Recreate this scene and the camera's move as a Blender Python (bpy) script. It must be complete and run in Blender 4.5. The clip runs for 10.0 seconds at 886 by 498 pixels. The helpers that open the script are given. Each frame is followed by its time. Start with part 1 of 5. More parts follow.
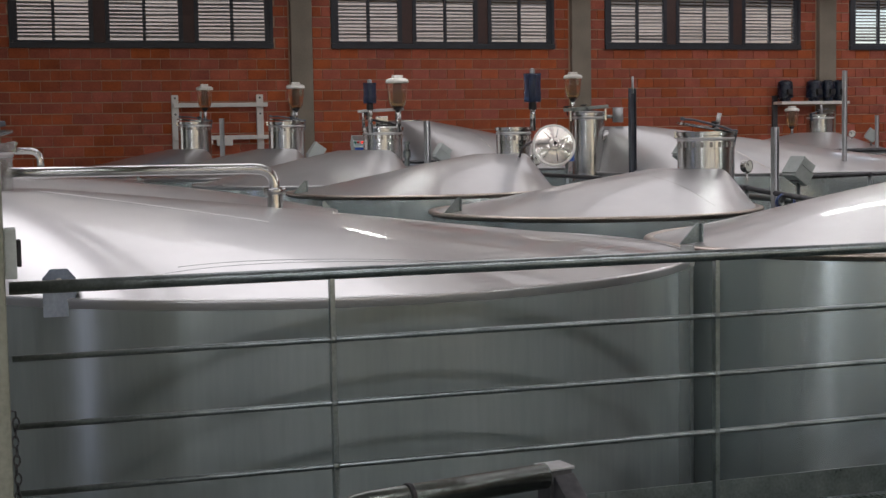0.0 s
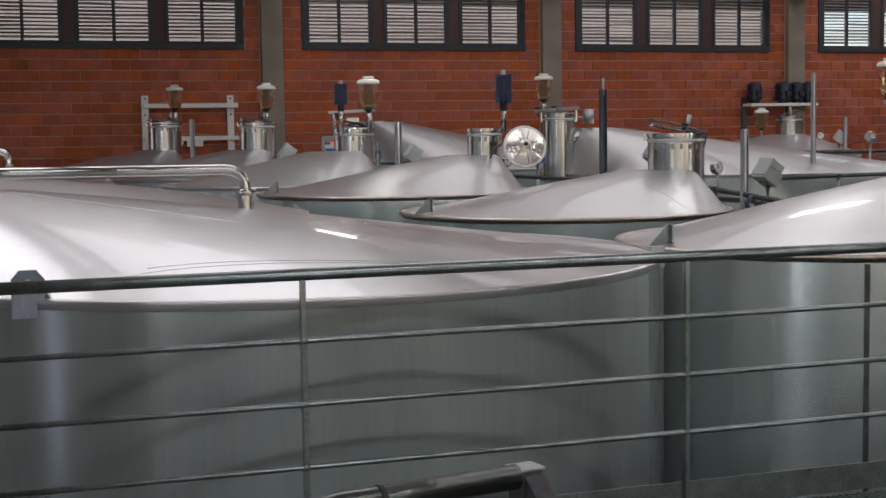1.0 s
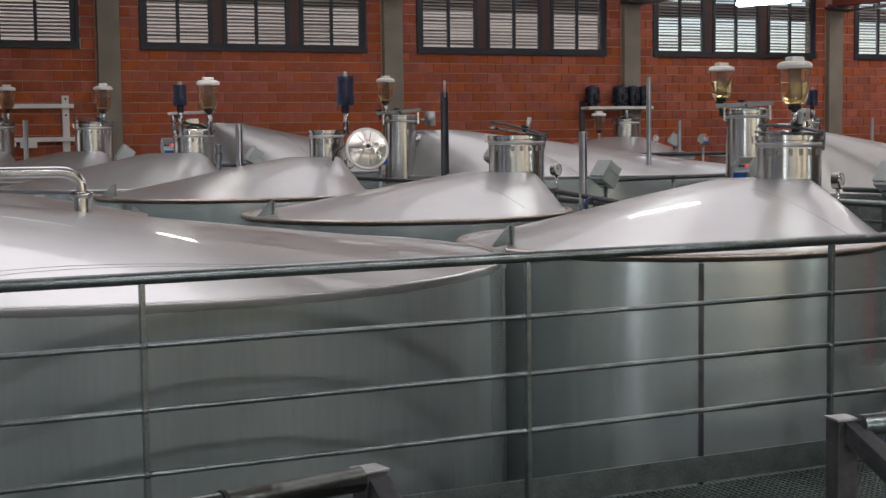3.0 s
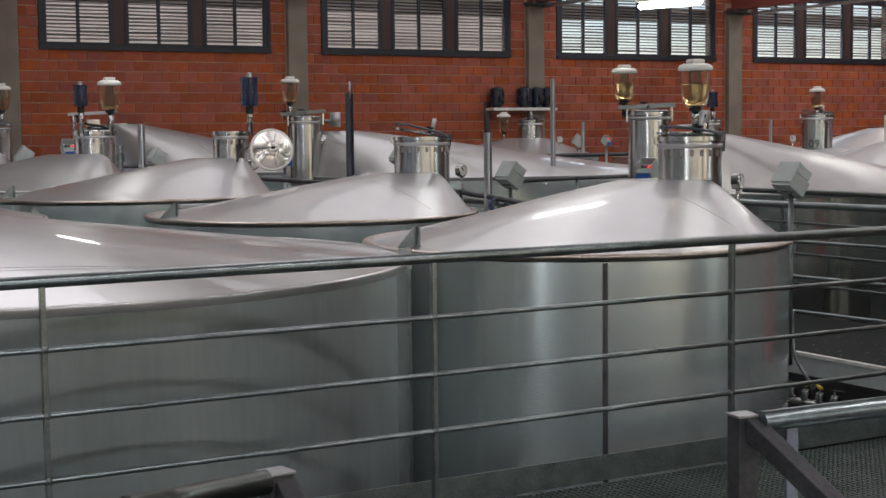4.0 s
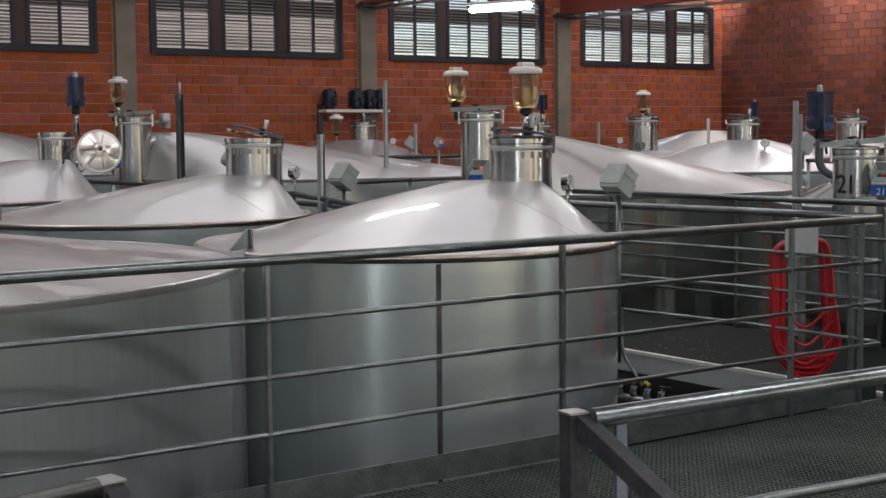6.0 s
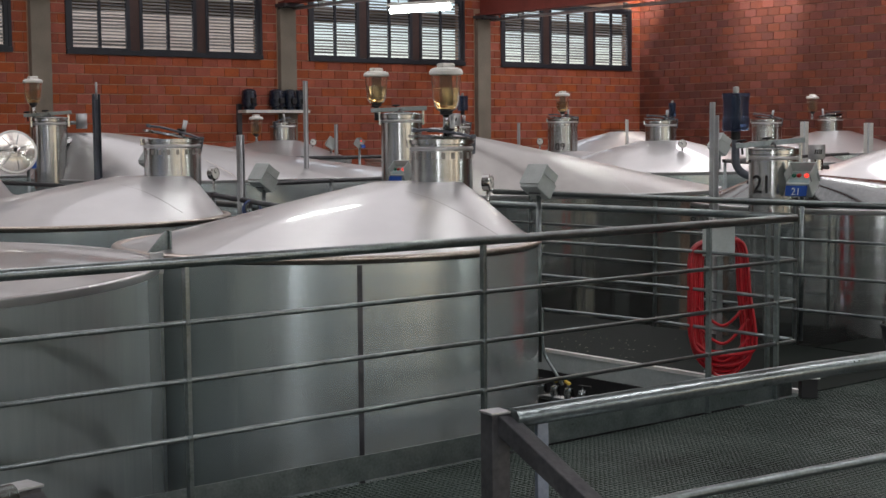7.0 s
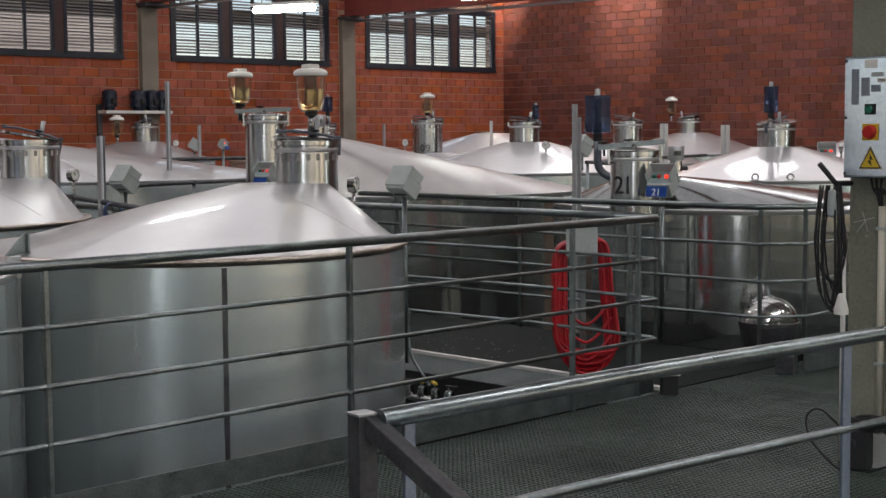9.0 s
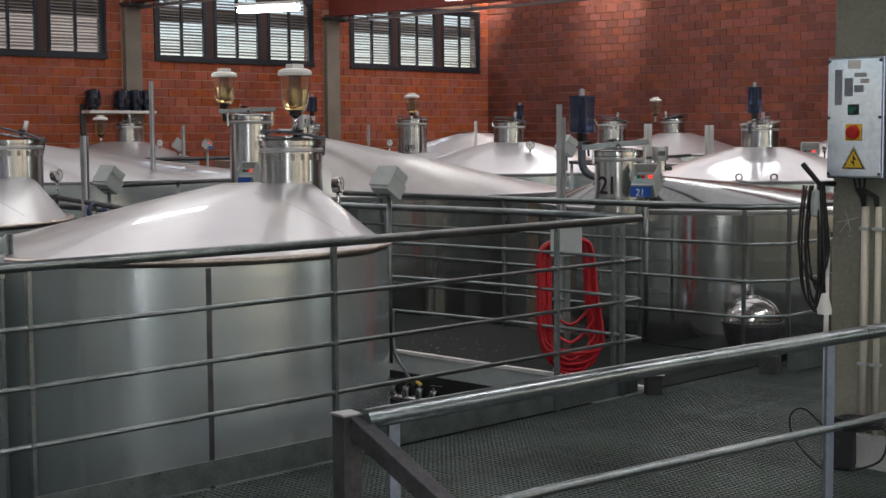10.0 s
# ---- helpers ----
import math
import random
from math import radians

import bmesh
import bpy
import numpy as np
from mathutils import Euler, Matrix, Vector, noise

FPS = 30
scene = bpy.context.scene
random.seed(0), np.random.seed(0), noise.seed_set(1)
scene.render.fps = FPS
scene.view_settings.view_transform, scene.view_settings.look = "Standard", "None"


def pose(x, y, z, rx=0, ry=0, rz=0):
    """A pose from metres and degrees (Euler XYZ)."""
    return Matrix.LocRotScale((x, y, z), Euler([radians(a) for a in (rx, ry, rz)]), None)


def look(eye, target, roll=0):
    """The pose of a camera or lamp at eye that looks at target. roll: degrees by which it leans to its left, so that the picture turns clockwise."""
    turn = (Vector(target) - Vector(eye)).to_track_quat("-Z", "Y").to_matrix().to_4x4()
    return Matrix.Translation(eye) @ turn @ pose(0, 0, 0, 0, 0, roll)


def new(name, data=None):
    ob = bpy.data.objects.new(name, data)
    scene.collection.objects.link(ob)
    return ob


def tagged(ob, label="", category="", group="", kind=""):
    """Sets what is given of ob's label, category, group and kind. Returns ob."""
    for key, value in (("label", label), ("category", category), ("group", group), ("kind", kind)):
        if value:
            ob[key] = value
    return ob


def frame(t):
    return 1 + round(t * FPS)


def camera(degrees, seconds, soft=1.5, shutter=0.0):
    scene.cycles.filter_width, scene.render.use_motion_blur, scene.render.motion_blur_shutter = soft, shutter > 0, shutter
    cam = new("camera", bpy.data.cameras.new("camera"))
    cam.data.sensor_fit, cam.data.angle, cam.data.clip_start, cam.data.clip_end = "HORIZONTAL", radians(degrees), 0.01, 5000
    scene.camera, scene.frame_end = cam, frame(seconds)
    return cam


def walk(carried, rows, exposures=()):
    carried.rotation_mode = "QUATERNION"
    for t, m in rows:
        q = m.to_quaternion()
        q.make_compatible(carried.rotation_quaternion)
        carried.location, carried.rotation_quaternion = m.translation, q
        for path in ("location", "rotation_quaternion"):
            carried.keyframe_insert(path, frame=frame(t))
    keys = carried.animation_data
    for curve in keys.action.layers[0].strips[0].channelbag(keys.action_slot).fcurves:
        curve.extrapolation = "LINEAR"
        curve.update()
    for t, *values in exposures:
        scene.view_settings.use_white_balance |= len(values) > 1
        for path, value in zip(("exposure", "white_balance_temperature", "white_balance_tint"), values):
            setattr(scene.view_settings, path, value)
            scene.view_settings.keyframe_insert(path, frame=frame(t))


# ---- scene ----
# ---- camera ----
EYE = (0.0, 0.0, 1.6125)
cam = camera(34.83, 10.0)
ROWS = [
    (0.0, -17.85, -4.69, -0.95),
    (0.5, -18.08, -4.66, -0.87),
    (1.0, -19.03, -4.66, -0.86),
    (1.5, -20.25, -4.65, -0.86),
    (2.0, -21.76, -4.65, -0.81),
    (2.5, -23.48, -4.66, -0.76),
    (4.0, -29.25, -4.67, -0.68),
    (4.5, -30.90, -4.67, -0.65),
    (5.0, -32.74, -4.67, -0.63),
    (5.5, -34.33, -4.67, -0.59),
    (7.0, -39.22, -4.67, -0.51),
    (7.5, -40.51, -4.67, -0.51),
    (8.0, -42.05, -4.66, -0.44),
    (8.5, -43.30, -4.66, -0.42),
    (9.0, -44.67, -4.66, -0.43),
    (9.5, -45.21, -4.66, -0.41),
    (10.0, -45.30, -4.66, -0.40)
]
walk(cam, [(t, pose(*EYE, 90 + pitch, 0, yaw) @ pose(0, 0, 0, 0, 0, roll)) for t, yaw, pitch, roll in ROWS])

# ---- light ----
world = bpy.data.worlds.new("sky")
scene.world = world
world.use_nodes = True
wn = world.node_tree
sky = wn.nodes.new("ShaderNodeTexSky")
sky.sky_type, sky.sun_disc = "NISHITA", False
sky.dust_density, sky.ozone_density = 1.0, 2.0
sky.sun_elevation, sky.sun_rotation = radians(40), radians(160)
tint = wn.nodes.new("ShaderNodeMix")
tint.data_type, tint.blend_type = "RGBA", "MULTIPLY"
tint.inputs[0].default_value, tint.inputs[7].default_value = 1.0, (1.0, 0.90, 0.90, 1)
wn.links.new(sky.outputs[0], tint.inputs[6])
wn.links.new(tint.outputs[2], wn.nodes["Background"].inputs[0])
wn.nodes["Background"].inputs[1].default_value = 0.20
sun = new("sun", bpy.data.lights.new("sun", "SUN"))
sun.data.energy, sun.data.angle, sun.data.color = 2.5, radians(0.5), (1.0, 0.95, 0.88)
sun.matrix_world = look((0, 0, 30), (-6, 12, 5))
scene.view_settings.exposure = 0.0


def area_light(name, m, sx, sy, watts, colour):
    lamp = new(name, bpy.data.lights.new(name, "AREA"))
    lamp.data.shape, lamp.data.size, lamp.data.size_y = "RECTANGLE", sx, sy
    lamp.data.energy, lamp.data.color = watts, colour
    lamp.matrix_world = m
    return lamp


# daylight through the roof lights, the tall west windows, an added gateway and added south windows
DAY, COOL = (0.99, 0.955, 1.0), (0.93, 0.95, 1.0)
area_light("roof_daylight", pose(14.75, 14.0, 7.55), 19.3, 15.8, 830, DAY)
area_light("roof_daylight", pose(2.75, 12.5, 7.55), 4.3, 8.8, 215, DAY)
area_light("roof_daylight", pose(-2.2, 11.5, 7.55), 4.8, 5.8, 175, DAY).data.spread = radians(115)
# extra strip, added only to brighten the end wall and its bricks
area_light("roof_daylight", pose(23.5, 12.0, 7.5), 1.6, 19, 420, DAY)
area_light("roof_daylight", pose(-0.4, -1.0, 7.55), 26.8, 1.0, 960, DAY)
for wy, wide, power in ((14.0, 2.0, 10), (7.4, 1.2, 16), (1.6, 1.0, 28), (-8.0, 1.6, 220)):
    deep = 7.4 if wy == 1.6 else 4.4              # the one at 1.6 is a doorway down to the cellar floor
    area_light("west_daylight", look((-13.9, wy, 4.4 - deep / 2), (0, wy, 4.0 - deep / 2)), wide, deep, power, (0.45, 0.55, 1.0) if wy == 7.4 else (0.70, 0.72, 1.0) if wy == 1.6 else COOL)
# unseen south windows, added to brighten the tank shells
area_light("window_daylight", look((-2.0, -8.9, 2.0), (-2.0, 10, 1.6)), 8, 3.1, 20, (0.97, 0.99, 0.98))
area_light("window_daylight", look((-11.0, -8.9, 2.0), (-8.0, 10, 1.6)), 4.7, 3.1, 45, (0.90, 0.95, 1.0))
area_light("window_daylight", look((8.0, -8.9, 2.0), (8.0, 10, 1.6)), 9.6, 3.1, 40, (0.86, 1.0, 0.97))
for wx in (18.0,):
    area_light("window_daylight", look((wx, -8.9, 2.0), (wx, 10, 1.6)), 0.8, 3.1, 100, (0.90, 1.0, 0.98))
# lamp in an unseen gateway, added for glare on the near lid
area_light("added_gate_light", look((-3.8, 23.2, 2.3), (-3.0, 5, 1.0)), 6.0, 4.2, 40, DAY)
for wx, power in ((12.4, 7), (17.4, 20), (22.4, 34)):
    area_light("window_daylight", look((wx, 23.27, 3.45), (wx, 10, 3.45)), 3.8, 0.75, power, (0.82, 0.90, 1.0))
# two unseen floodlights, assumed high by the end wall for its pools of light
for eye, aim, watts in (((23.6, 22.2, 6.2), (24.8, 22.9, 4.95), 700), ((23.4, 19.0, 6.3), (24.75, 19.2, 4.75), 700)):
    lamp = new("flood_light", bpy.data.lights.new("flood_light", "SPOT"))
    lamp.data.energy, lamp.data.spot_size, lamp.data.spot_blend, lamp.data.color = watts, radians(52), 0.7, (1.0, 0.90, 0.80)
    lamp.data.shadow_soft_size = 0.06
    lamp.matrix_world = look(eye, aim)

# ---- materials ----
def material(name, colour=(0.5, 0.5, 0.5), rough=0.5, metal=0.0):
    m = bpy.data.materials.new(name)
    m.use_nodes = True
    p = m.node_tree.nodes["Principled BSDF"]
    p.inputs["Base Color"].default_value = (*colour, 1)
    p.inputs["Roughness"].default_value = rough
    p.inputs["Metallic"].default_value = metal
    return m


def node(m, kind, **inputs):
    n = m.node_tree.nodes.new("ShaderNode" + kind)
    for key, value in inputs.items():
        n.inputs[key.replace("_", " ")].default_value = value
    return n


def link(m, a, b):
    m.node_tree.links.new(a, b)


def coords(m, scale=(1, 1, 1)):
    c, mp = node(m, "TexCoord"), node(m, "Mapping", Scale=scale)
    link(m, c.outputs["Object"], mp.inputs[0])
    return mp.outputs[0]


def varied(name, dark, light, rough=(0.4, 0.6), metal=0.0, scale=4.0, fine=60.0, bump=0.1, stretch=(1, 1, 1), random_tone=0.0):
    """Two scales of variation in colour and roughness, with a fine bump."""
    m = material(name, light, rough[0], metal)
    p = m.node_tree.nodes["Principled BSDF"]
    at = coords(m, stretch)
    big, small = node(m, "TexNoise", Scale=scale, Detail=4.0), node(m, "TexNoise", Scale=fine, Detail=3.0)
    link(m, at, big.inputs[0])
    link(m, at, small.inputs[0])
    mix = node(m, "Mix")
    mix.data_type = "FLOAT"
    mix.inputs[0].default_value = 0.4
    link(m, big.outputs[0], mix.inputs[2])
    link(m, small.outputs[0], mix.inputs[3])
    ramp = node(m, "ValToRGB")
    ramp.color_ramp.elements[0].position, ramp.color_ramp.elements[1].position = 0.32, 0.68
    ramp.color_ramp.elements[0].color, ramp.color_ramp.elements[1].color = (*dark, 1), (*light, 1)
    link(m, mix.outputs[0], ramp.inputs[0])
    out = ramp.outputs[0]
    if random_tone:
        info, hsv = node(m, "ObjectInfo"), node(m, "HueSaturation")
        geo = node(m, "NewGeometry")
        add = node(m, "Math")
        add.operation = "ADD"
        link(m, info.outputs["Random"], add.inputs[0])
        link(m, geo.outputs["Random Per Island"], add.inputs[1])
        frac = node(m, "Math")
        frac.operation = "FRACT"
        link(m, add.outputs[0], frac.inputs[0])
        span = node(m, "MapRange")
        span.inputs[3].default_value, span.inputs[4].default_value = 1 - random_tone, 1 + random_tone
        link(m, frac.outputs[0], span.inputs[0])
        link(m, span.outputs[0], hsv.inputs["Value"])
        again = node(m, "Math")
        again.operation, again.inputs[1].default_value = "MULTIPLY", 7.31
        link(m, frac.outputs[0], again.inputs[0])
        part_of = node(m, "Math")
        part_of.operation = "FRACT"
        link(m, again.outputs[0], part_of.inputs[0])
        for key, lo, hi in (("Hue", 0.497, 0.509), ("Saturation", 0.90, 1.06)):
            rng_ = node(m, "MapRange")
            rng_.inputs[3].default_value, rng_.inputs[4].default_value = lo, hi
            link(m, part_of.outputs[0], rng_.inputs[0])
            link(m, rng_.outputs[0], hsv.inputs[key])
        link(m, out, hsv.inputs["Color"])
        out = hsv.outputs[0]
    link(m, out, p.inputs["Base Color"])
    rr = node(m, "MapRange")
    rr.inputs[3].default_value, rr.inputs[4].default_value = rough
    link(m, mix.outputs[0], rr.inputs[0])
    link(m, rr.outputs[0], p.inputs["Roughness"])
    if bump:
        b = node(m, "Bump", Strength=bump, Distance=0.01)
        link(m, small.outputs[0], b.inputs["Height"])
        link(m, b.outputs[0], p.inputs["Normal"])
    return m


STEEL_SHELL = varied("brushed_shell_steel", (0.56, 0.63, 0.63), (0.69, 0.75, 0.75), (0.20, 0.26), 0.76, 0.8, 14.0, 0.0, (3, 3, 0.2))
STEEL_LID = varied("satin_lid_steel", (0.525, 0.522, 0.525), (0.615, 0.611, 0.615), (0.31, 0.38), 0.78, 0.9, 5.0, 0.0)
STEEL_BRIGHT = varied("bright_rolled_steel", (0.42, 0.435, 0.42), (0.54, 0.555, 0.545), (0.085, 0.125), 0.92, 0.9, 16.0, 0.0, (3, 3, 0.2))
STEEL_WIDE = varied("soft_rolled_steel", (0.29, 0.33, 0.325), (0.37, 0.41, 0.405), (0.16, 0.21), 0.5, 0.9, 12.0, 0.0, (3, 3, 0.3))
RIM_BROWN = varied("stained_rim_steel", (0.36, 0.29, 0.24), (0.58, 0.53, 0.49), (0.25, 0.42), 1.0, 6.0, 40.0, 0.03)
SLOT_GREY = varied("dull_slot_steel", (0.24, 0.225, 0.21), (0.36, 0.335, 0.315), (0.4, 0.6), 0.6, 6.0, 50.0, 0.0)
DISH_STEEL = varied("bright_pressed_steel", (0.70, 0.67, 0.62), (0.82, 0.79, 0.74), (0.20, 0.30), 1.0, 5.0, 40.0, 0.0)
# darker grey lid steel, for one aisle lid and two weld beads
STEEL_GREY_LID = varied("grey_lid_steel", (0.32, 0.31, 0.295), (0.41, 0.395, 0.38), (0.28, 0.36), 1.0, 0.9, 6.0, 0.0)
STEEL_NECK = varied("satin_neck_steel", (0.40, 0.41, 0.405), (0.52, 0.525, 0.515), (0.17, 0.27), 1.0, 4.0, 50.0, 0.01)
# base darkened to carry the dim reflection on the numbered tank's lid
STEEL_DARK_LID = varied("reflection_dark_steel", (0.17, 0.178, 0.178), (0.26, 0.267, 0.265), (0.12, 0.17), 1.0, 1.2, 14.0, 0.0, (3, 3, 0.3))
STEEL_POLISHED = varied("polished_steel", (0.40, 0.405, 0.395), (0.54, 0.54, 0.53), (0.10, 0.22), 1.0, 5.0, 60.0, 0.01)
DARK_ZINC = varied("dark_worn_zinc", (0.085, 0.098, 0.090), (0.18, 0.20, 0.185), (0.20, 0.30), 0.92, 8.0, 70.0, 0.1)
GALVANISED = varied("galvanised_steel", (0.16, 0.182, 0.182), (0.32, 0.36, 0.362), (0.22, 0.38), 0.92, 8.0, 70.0, 0.1)
BLUISH_ZINC = varied("bluish_zinc", (0.20, 0.24, 0.31), (0.33, 0.38, 0.47), (0.35, 0.55), 0.8, 8.0, 70.0, 0.1)
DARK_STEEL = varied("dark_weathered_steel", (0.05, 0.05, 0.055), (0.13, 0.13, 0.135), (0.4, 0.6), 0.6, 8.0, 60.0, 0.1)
BRICK = varied("red_brick", (0.225, 0.040, 0.018), (0.43, 0.098, 0.043), (0.75, 0.92), 0.0, 3.0, 45.0, 0.35, random_tone=0.17)
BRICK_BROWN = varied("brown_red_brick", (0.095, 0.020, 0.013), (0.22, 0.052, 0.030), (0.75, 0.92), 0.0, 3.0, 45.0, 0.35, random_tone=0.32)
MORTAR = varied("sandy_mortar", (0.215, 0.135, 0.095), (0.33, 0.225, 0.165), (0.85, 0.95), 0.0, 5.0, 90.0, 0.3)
MORTAR_DULL = varied("dusty_red_mortar", (0.34, 0.20, 0.135), (0.50, 0.35, 0.25), (0.85, 0.95), 0.0, 5.0, 90.0, 0.3)
CONCRETE = varied("grey_concrete", (0.165, 0.168, 0.130), (0.29, 0.29, 0.232), (0.75, 0.9), 0.0, 2.5, 50.0, 0.25)
PILASTER = varied("warm_grey_concrete", (0.165, 0.142, 0.11), (0.26, 0.228, 0.18), (0.75, 0.9), 0.0, 2.5, 50.0, 0.25)
FLOOR_DARK = varied("stained_concrete_floor", (0.05, 0.055, 0.055), (0.12, 0.125, 0.12), (0.5, 0.8), 0.0, 1.5, 25.0, 0.2)
FRAME_BLUE = varied("blue_grey_painted_steel", (0.008, 0.0105, 0.016), (0.019, 0.024, 0.034), (0.4, 0.6), 0.0, 5.0, 50.0, 0.05)
# white slats, greyed to carry the shade on their undersides
SLAT_SHADED = varied("shade_grey_slats", (0.13, 0.125, 0.115), (0.26, 0.25, 0.235), (0.45, 0.65), 0.0, 6.0, 60.0, 0.05, random_tone=0.45)
RED_PAINT = varied("dark_red_painted_beam", (0.17, 0.035, 0.025), (0.27, 0.06, 0.045), (0.5, 0.75), 0.0, 3.0, 40.0, 0.1)
MULLION = varied("dark_red_brown_paint", (0.035, 0.018, 0.015), (0.075, 0.035, 0.028), (0.5, 0.7), 0.0, 4.0, 50.0, 0.1)
PLASTER = varied("white_plaster", (0.72, 0.70, 0.66), (0.84, 0.82, 0.78), (0.8, 0.95), 0.0, 1.5, 30.0, 0.1)
CEILING_PAINT = varied("pale_roof_deck", (0.62, 0.60, 0.56), (0.76, 0.74, 0.70), (0.7, 0.9), 0.0, 1.0, 20.0, 0.1)


CABINET_STEEL = varied("bright_cabinet_steel", (0.30, 0.34, 0.40), (0.43, 0.47, 0.53), (0.07, 0.13), 1.0, 5.0, 40.0, 0.004)
PLASTIC_WHITE = varied("white_plastic", (0.66, 0.65, 0.60), (0.80, 0.79, 0.75), (0.3, 0.45), 0.0, 8.0, 70.0, 0.02)
RUBBER = varied("black_rubber", (0.008, 0.008, 0.009), (0.022, 0.022, 0.024), (0.4, 0.6), 0.0, 12.0, 80.0, 0.1)
HOSE_RED = varied("red_hose", (0.34, 0.005, 0.012), (0.52, 0.010, 0.020), (0.25, 0.4), 0.0, 10.0, 80.0, 0.05)
BOX_GREY = varied("grey_box_plastic", (0.36, 0.40, 0.39), (0.48, 0.52, 0.51), (0.35, 0.5), 0.0, 6.0, 60.0, 0.03)
FACE_TEAL = varied("teal_grey_face", (0.20, 0.29, 0.29), (0.28, 0.37, 0.37), (0.3, 0.45), 0.0, 6.0, 60.0, 0.0)
PLATE_DULL = varied("dull_blue_grey_plate", (0.20, 0.23, 0.26), (0.32, 0.35, 0.39), (0.3, 0.5), 0.4, 6.0, 60.0, 0.0)
PVC = varied("cream_pvc_conduit", (0.50, 0.47, 0.38), (0.62, 0.58, 0.48), (0.35, 0.5), 0.0, 4.0, 60.0, 0.03)
ALU = varied("dull_aluminium", (0.38, 0.39, 0.40), (0.55, 0.56, 0.57), (0.35, 0.5), 0.9, 5.0, 60.0, 0.04)
BLUE_GREY = varied("dark_blue_grey_metal", (0.07, 0.08, 0.10), (0.13, 0.145, 0.17), (0.35, 0.5), 0.5, 6.0, 60.0, 0.03)
MOTOR_BLUE = varied("dark_blue_plastic", (0.006, 0.010, 0.020), (0.012, 0.020, 0.040), (0.2, 0.35), 0.0, 8.0, 60.0, 0.02)
LABEL_BLUE = varied("blue_sign_face", (0.010, 0.06, 0.28), (0.016, 0.08, 0.36), (0.3, 0.45), 0.0, 9.0, 70.0, 0.0)
YELLOW = varied("yellow_enamel", (0.62, 0.40, 0.02), (0.75, 0.52, 0.04), (0.35, 0.5), 0.0, 9.0, 70.0, 0.0)
RED_KNOB = varied("red_plastic", (0.42, 0.012, 0.010), (0.55, 0.02, 0.016), (0.25, 0.4), 0.0, 9.0, 70.0, 0.0)
GREEN_KNOB = varied("green_plastic", (0.01, 0.10, 0.06), (0.02, 0.16, 0.10), (0.2, 0.35), 0.0, 9.0, 70.0, 0.0)
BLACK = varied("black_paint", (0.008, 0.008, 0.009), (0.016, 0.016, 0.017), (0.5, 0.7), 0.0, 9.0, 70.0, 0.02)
WHITE_PAINT = varied("chipped_white_paint", (0.62, 0.61, 0.57), (0.78, 0.77, 0.74), (0.45, 0.6), 0.0, 9.0, 70.0, 0.05)
BLOCK = varied("pale_concrete_block", (0.40, 0.40, 0.38), (0.55, 0.55, 0.52), (0.7, 0.85), 0.0, 7.0, 60.0, 0.2)


def clear(name, colour, rough, ior, weight=1.0):
    m = material(name, colour, rough)
    p = m.node_tree.nodes["Principled BSDF"]
    p.inputs["Transmission Weight"].default_value = weight
    p.inputs["IOR"].default_value = ior
    return m


JAR_CLEAR = clear("clear_jar_plastic", (0.97, 0.95, 0.89), 0.04, 1.12, 0.97)
WINE = clear("amber_liquid", (0.90, 0.68, 0.34), 0.05, 1.18)
JAR_FLOAT = clear("smoky_plastic", (0.42, 0.38, 0.30), 0.1, 1.1, 0.85)
BLUE_CLEAR = clear("blue_clear_plastic", (0.10, 0.145, 0.26), 0.06, 1.25, 0.8)


def glowing(name, colour, strength):
    m = material(name, colour, 0.4)
    p = m.node_tree.nodes["Principled BSDF"]
    p.inputs["Emission Color"].default_value = (*colour, 1)
    p.inputs["Emission Strength"].default_value = strength
    return m


TUBE_GLOW = glowing("lit_fluorescent_tube", (0.95, 1.0, 0.97), 14.0)
RED_GLOW = glowing("lit_red_button", (1.0, 0.05, 0.03), 1.2)


def brushed_round(m, amount):
    """Sheets polished round the axis: highlights draw out upright."""
    p = m.node_tree.nodes["Principled BSDF"]
    t = m.node_tree.nodes.new("ShaderNodeTangent")
    t.direction_type, t.axis = "RADIAL", "Z"
    p.inputs["Anisotropic"].default_value = amount
    p.inputs["Anisotropic Rotation"].default_value = 0.25
    link(m, t.outputs[0], p.inputs["Tangent"])


brushed_round(STEEL_SHELL, 0.35)
brushed_round(STEEL_LID, 0.3)
for m, weight in ((STEEL_LID, 0.5), (STEEL_SHELL, 0.4)):      # a finer polish over the brushed grain
    m.node_tree.nodes["Principled BSDF"].inputs["Coat Weight"].default_value = weight
    m.node_tree.nodes["Principled BSDF"].inputs["Coat Roughness"].default_value = 0.045
brushed_round(STEEL_BRIGHT, 0.5)


# ---- building blocks ----
def part(name, bm, mat, parent=None, label=""):
    me = bpy.data.meshes.new(name)
    bm.to_mesh(me)
    bm.free()
    me.materials.append(mat)
    ob = new(name, me)
    if parent is not None:
        ob.parent = parent
    if label:
        ob["label"] = label
    return ob


def thing(name, m, label, category, group="", kind=""):
    e = new(name)
    e.empty_display_size = 0.1
    e.matrix_world = m
    return tagged(e, label, category, group, kind)


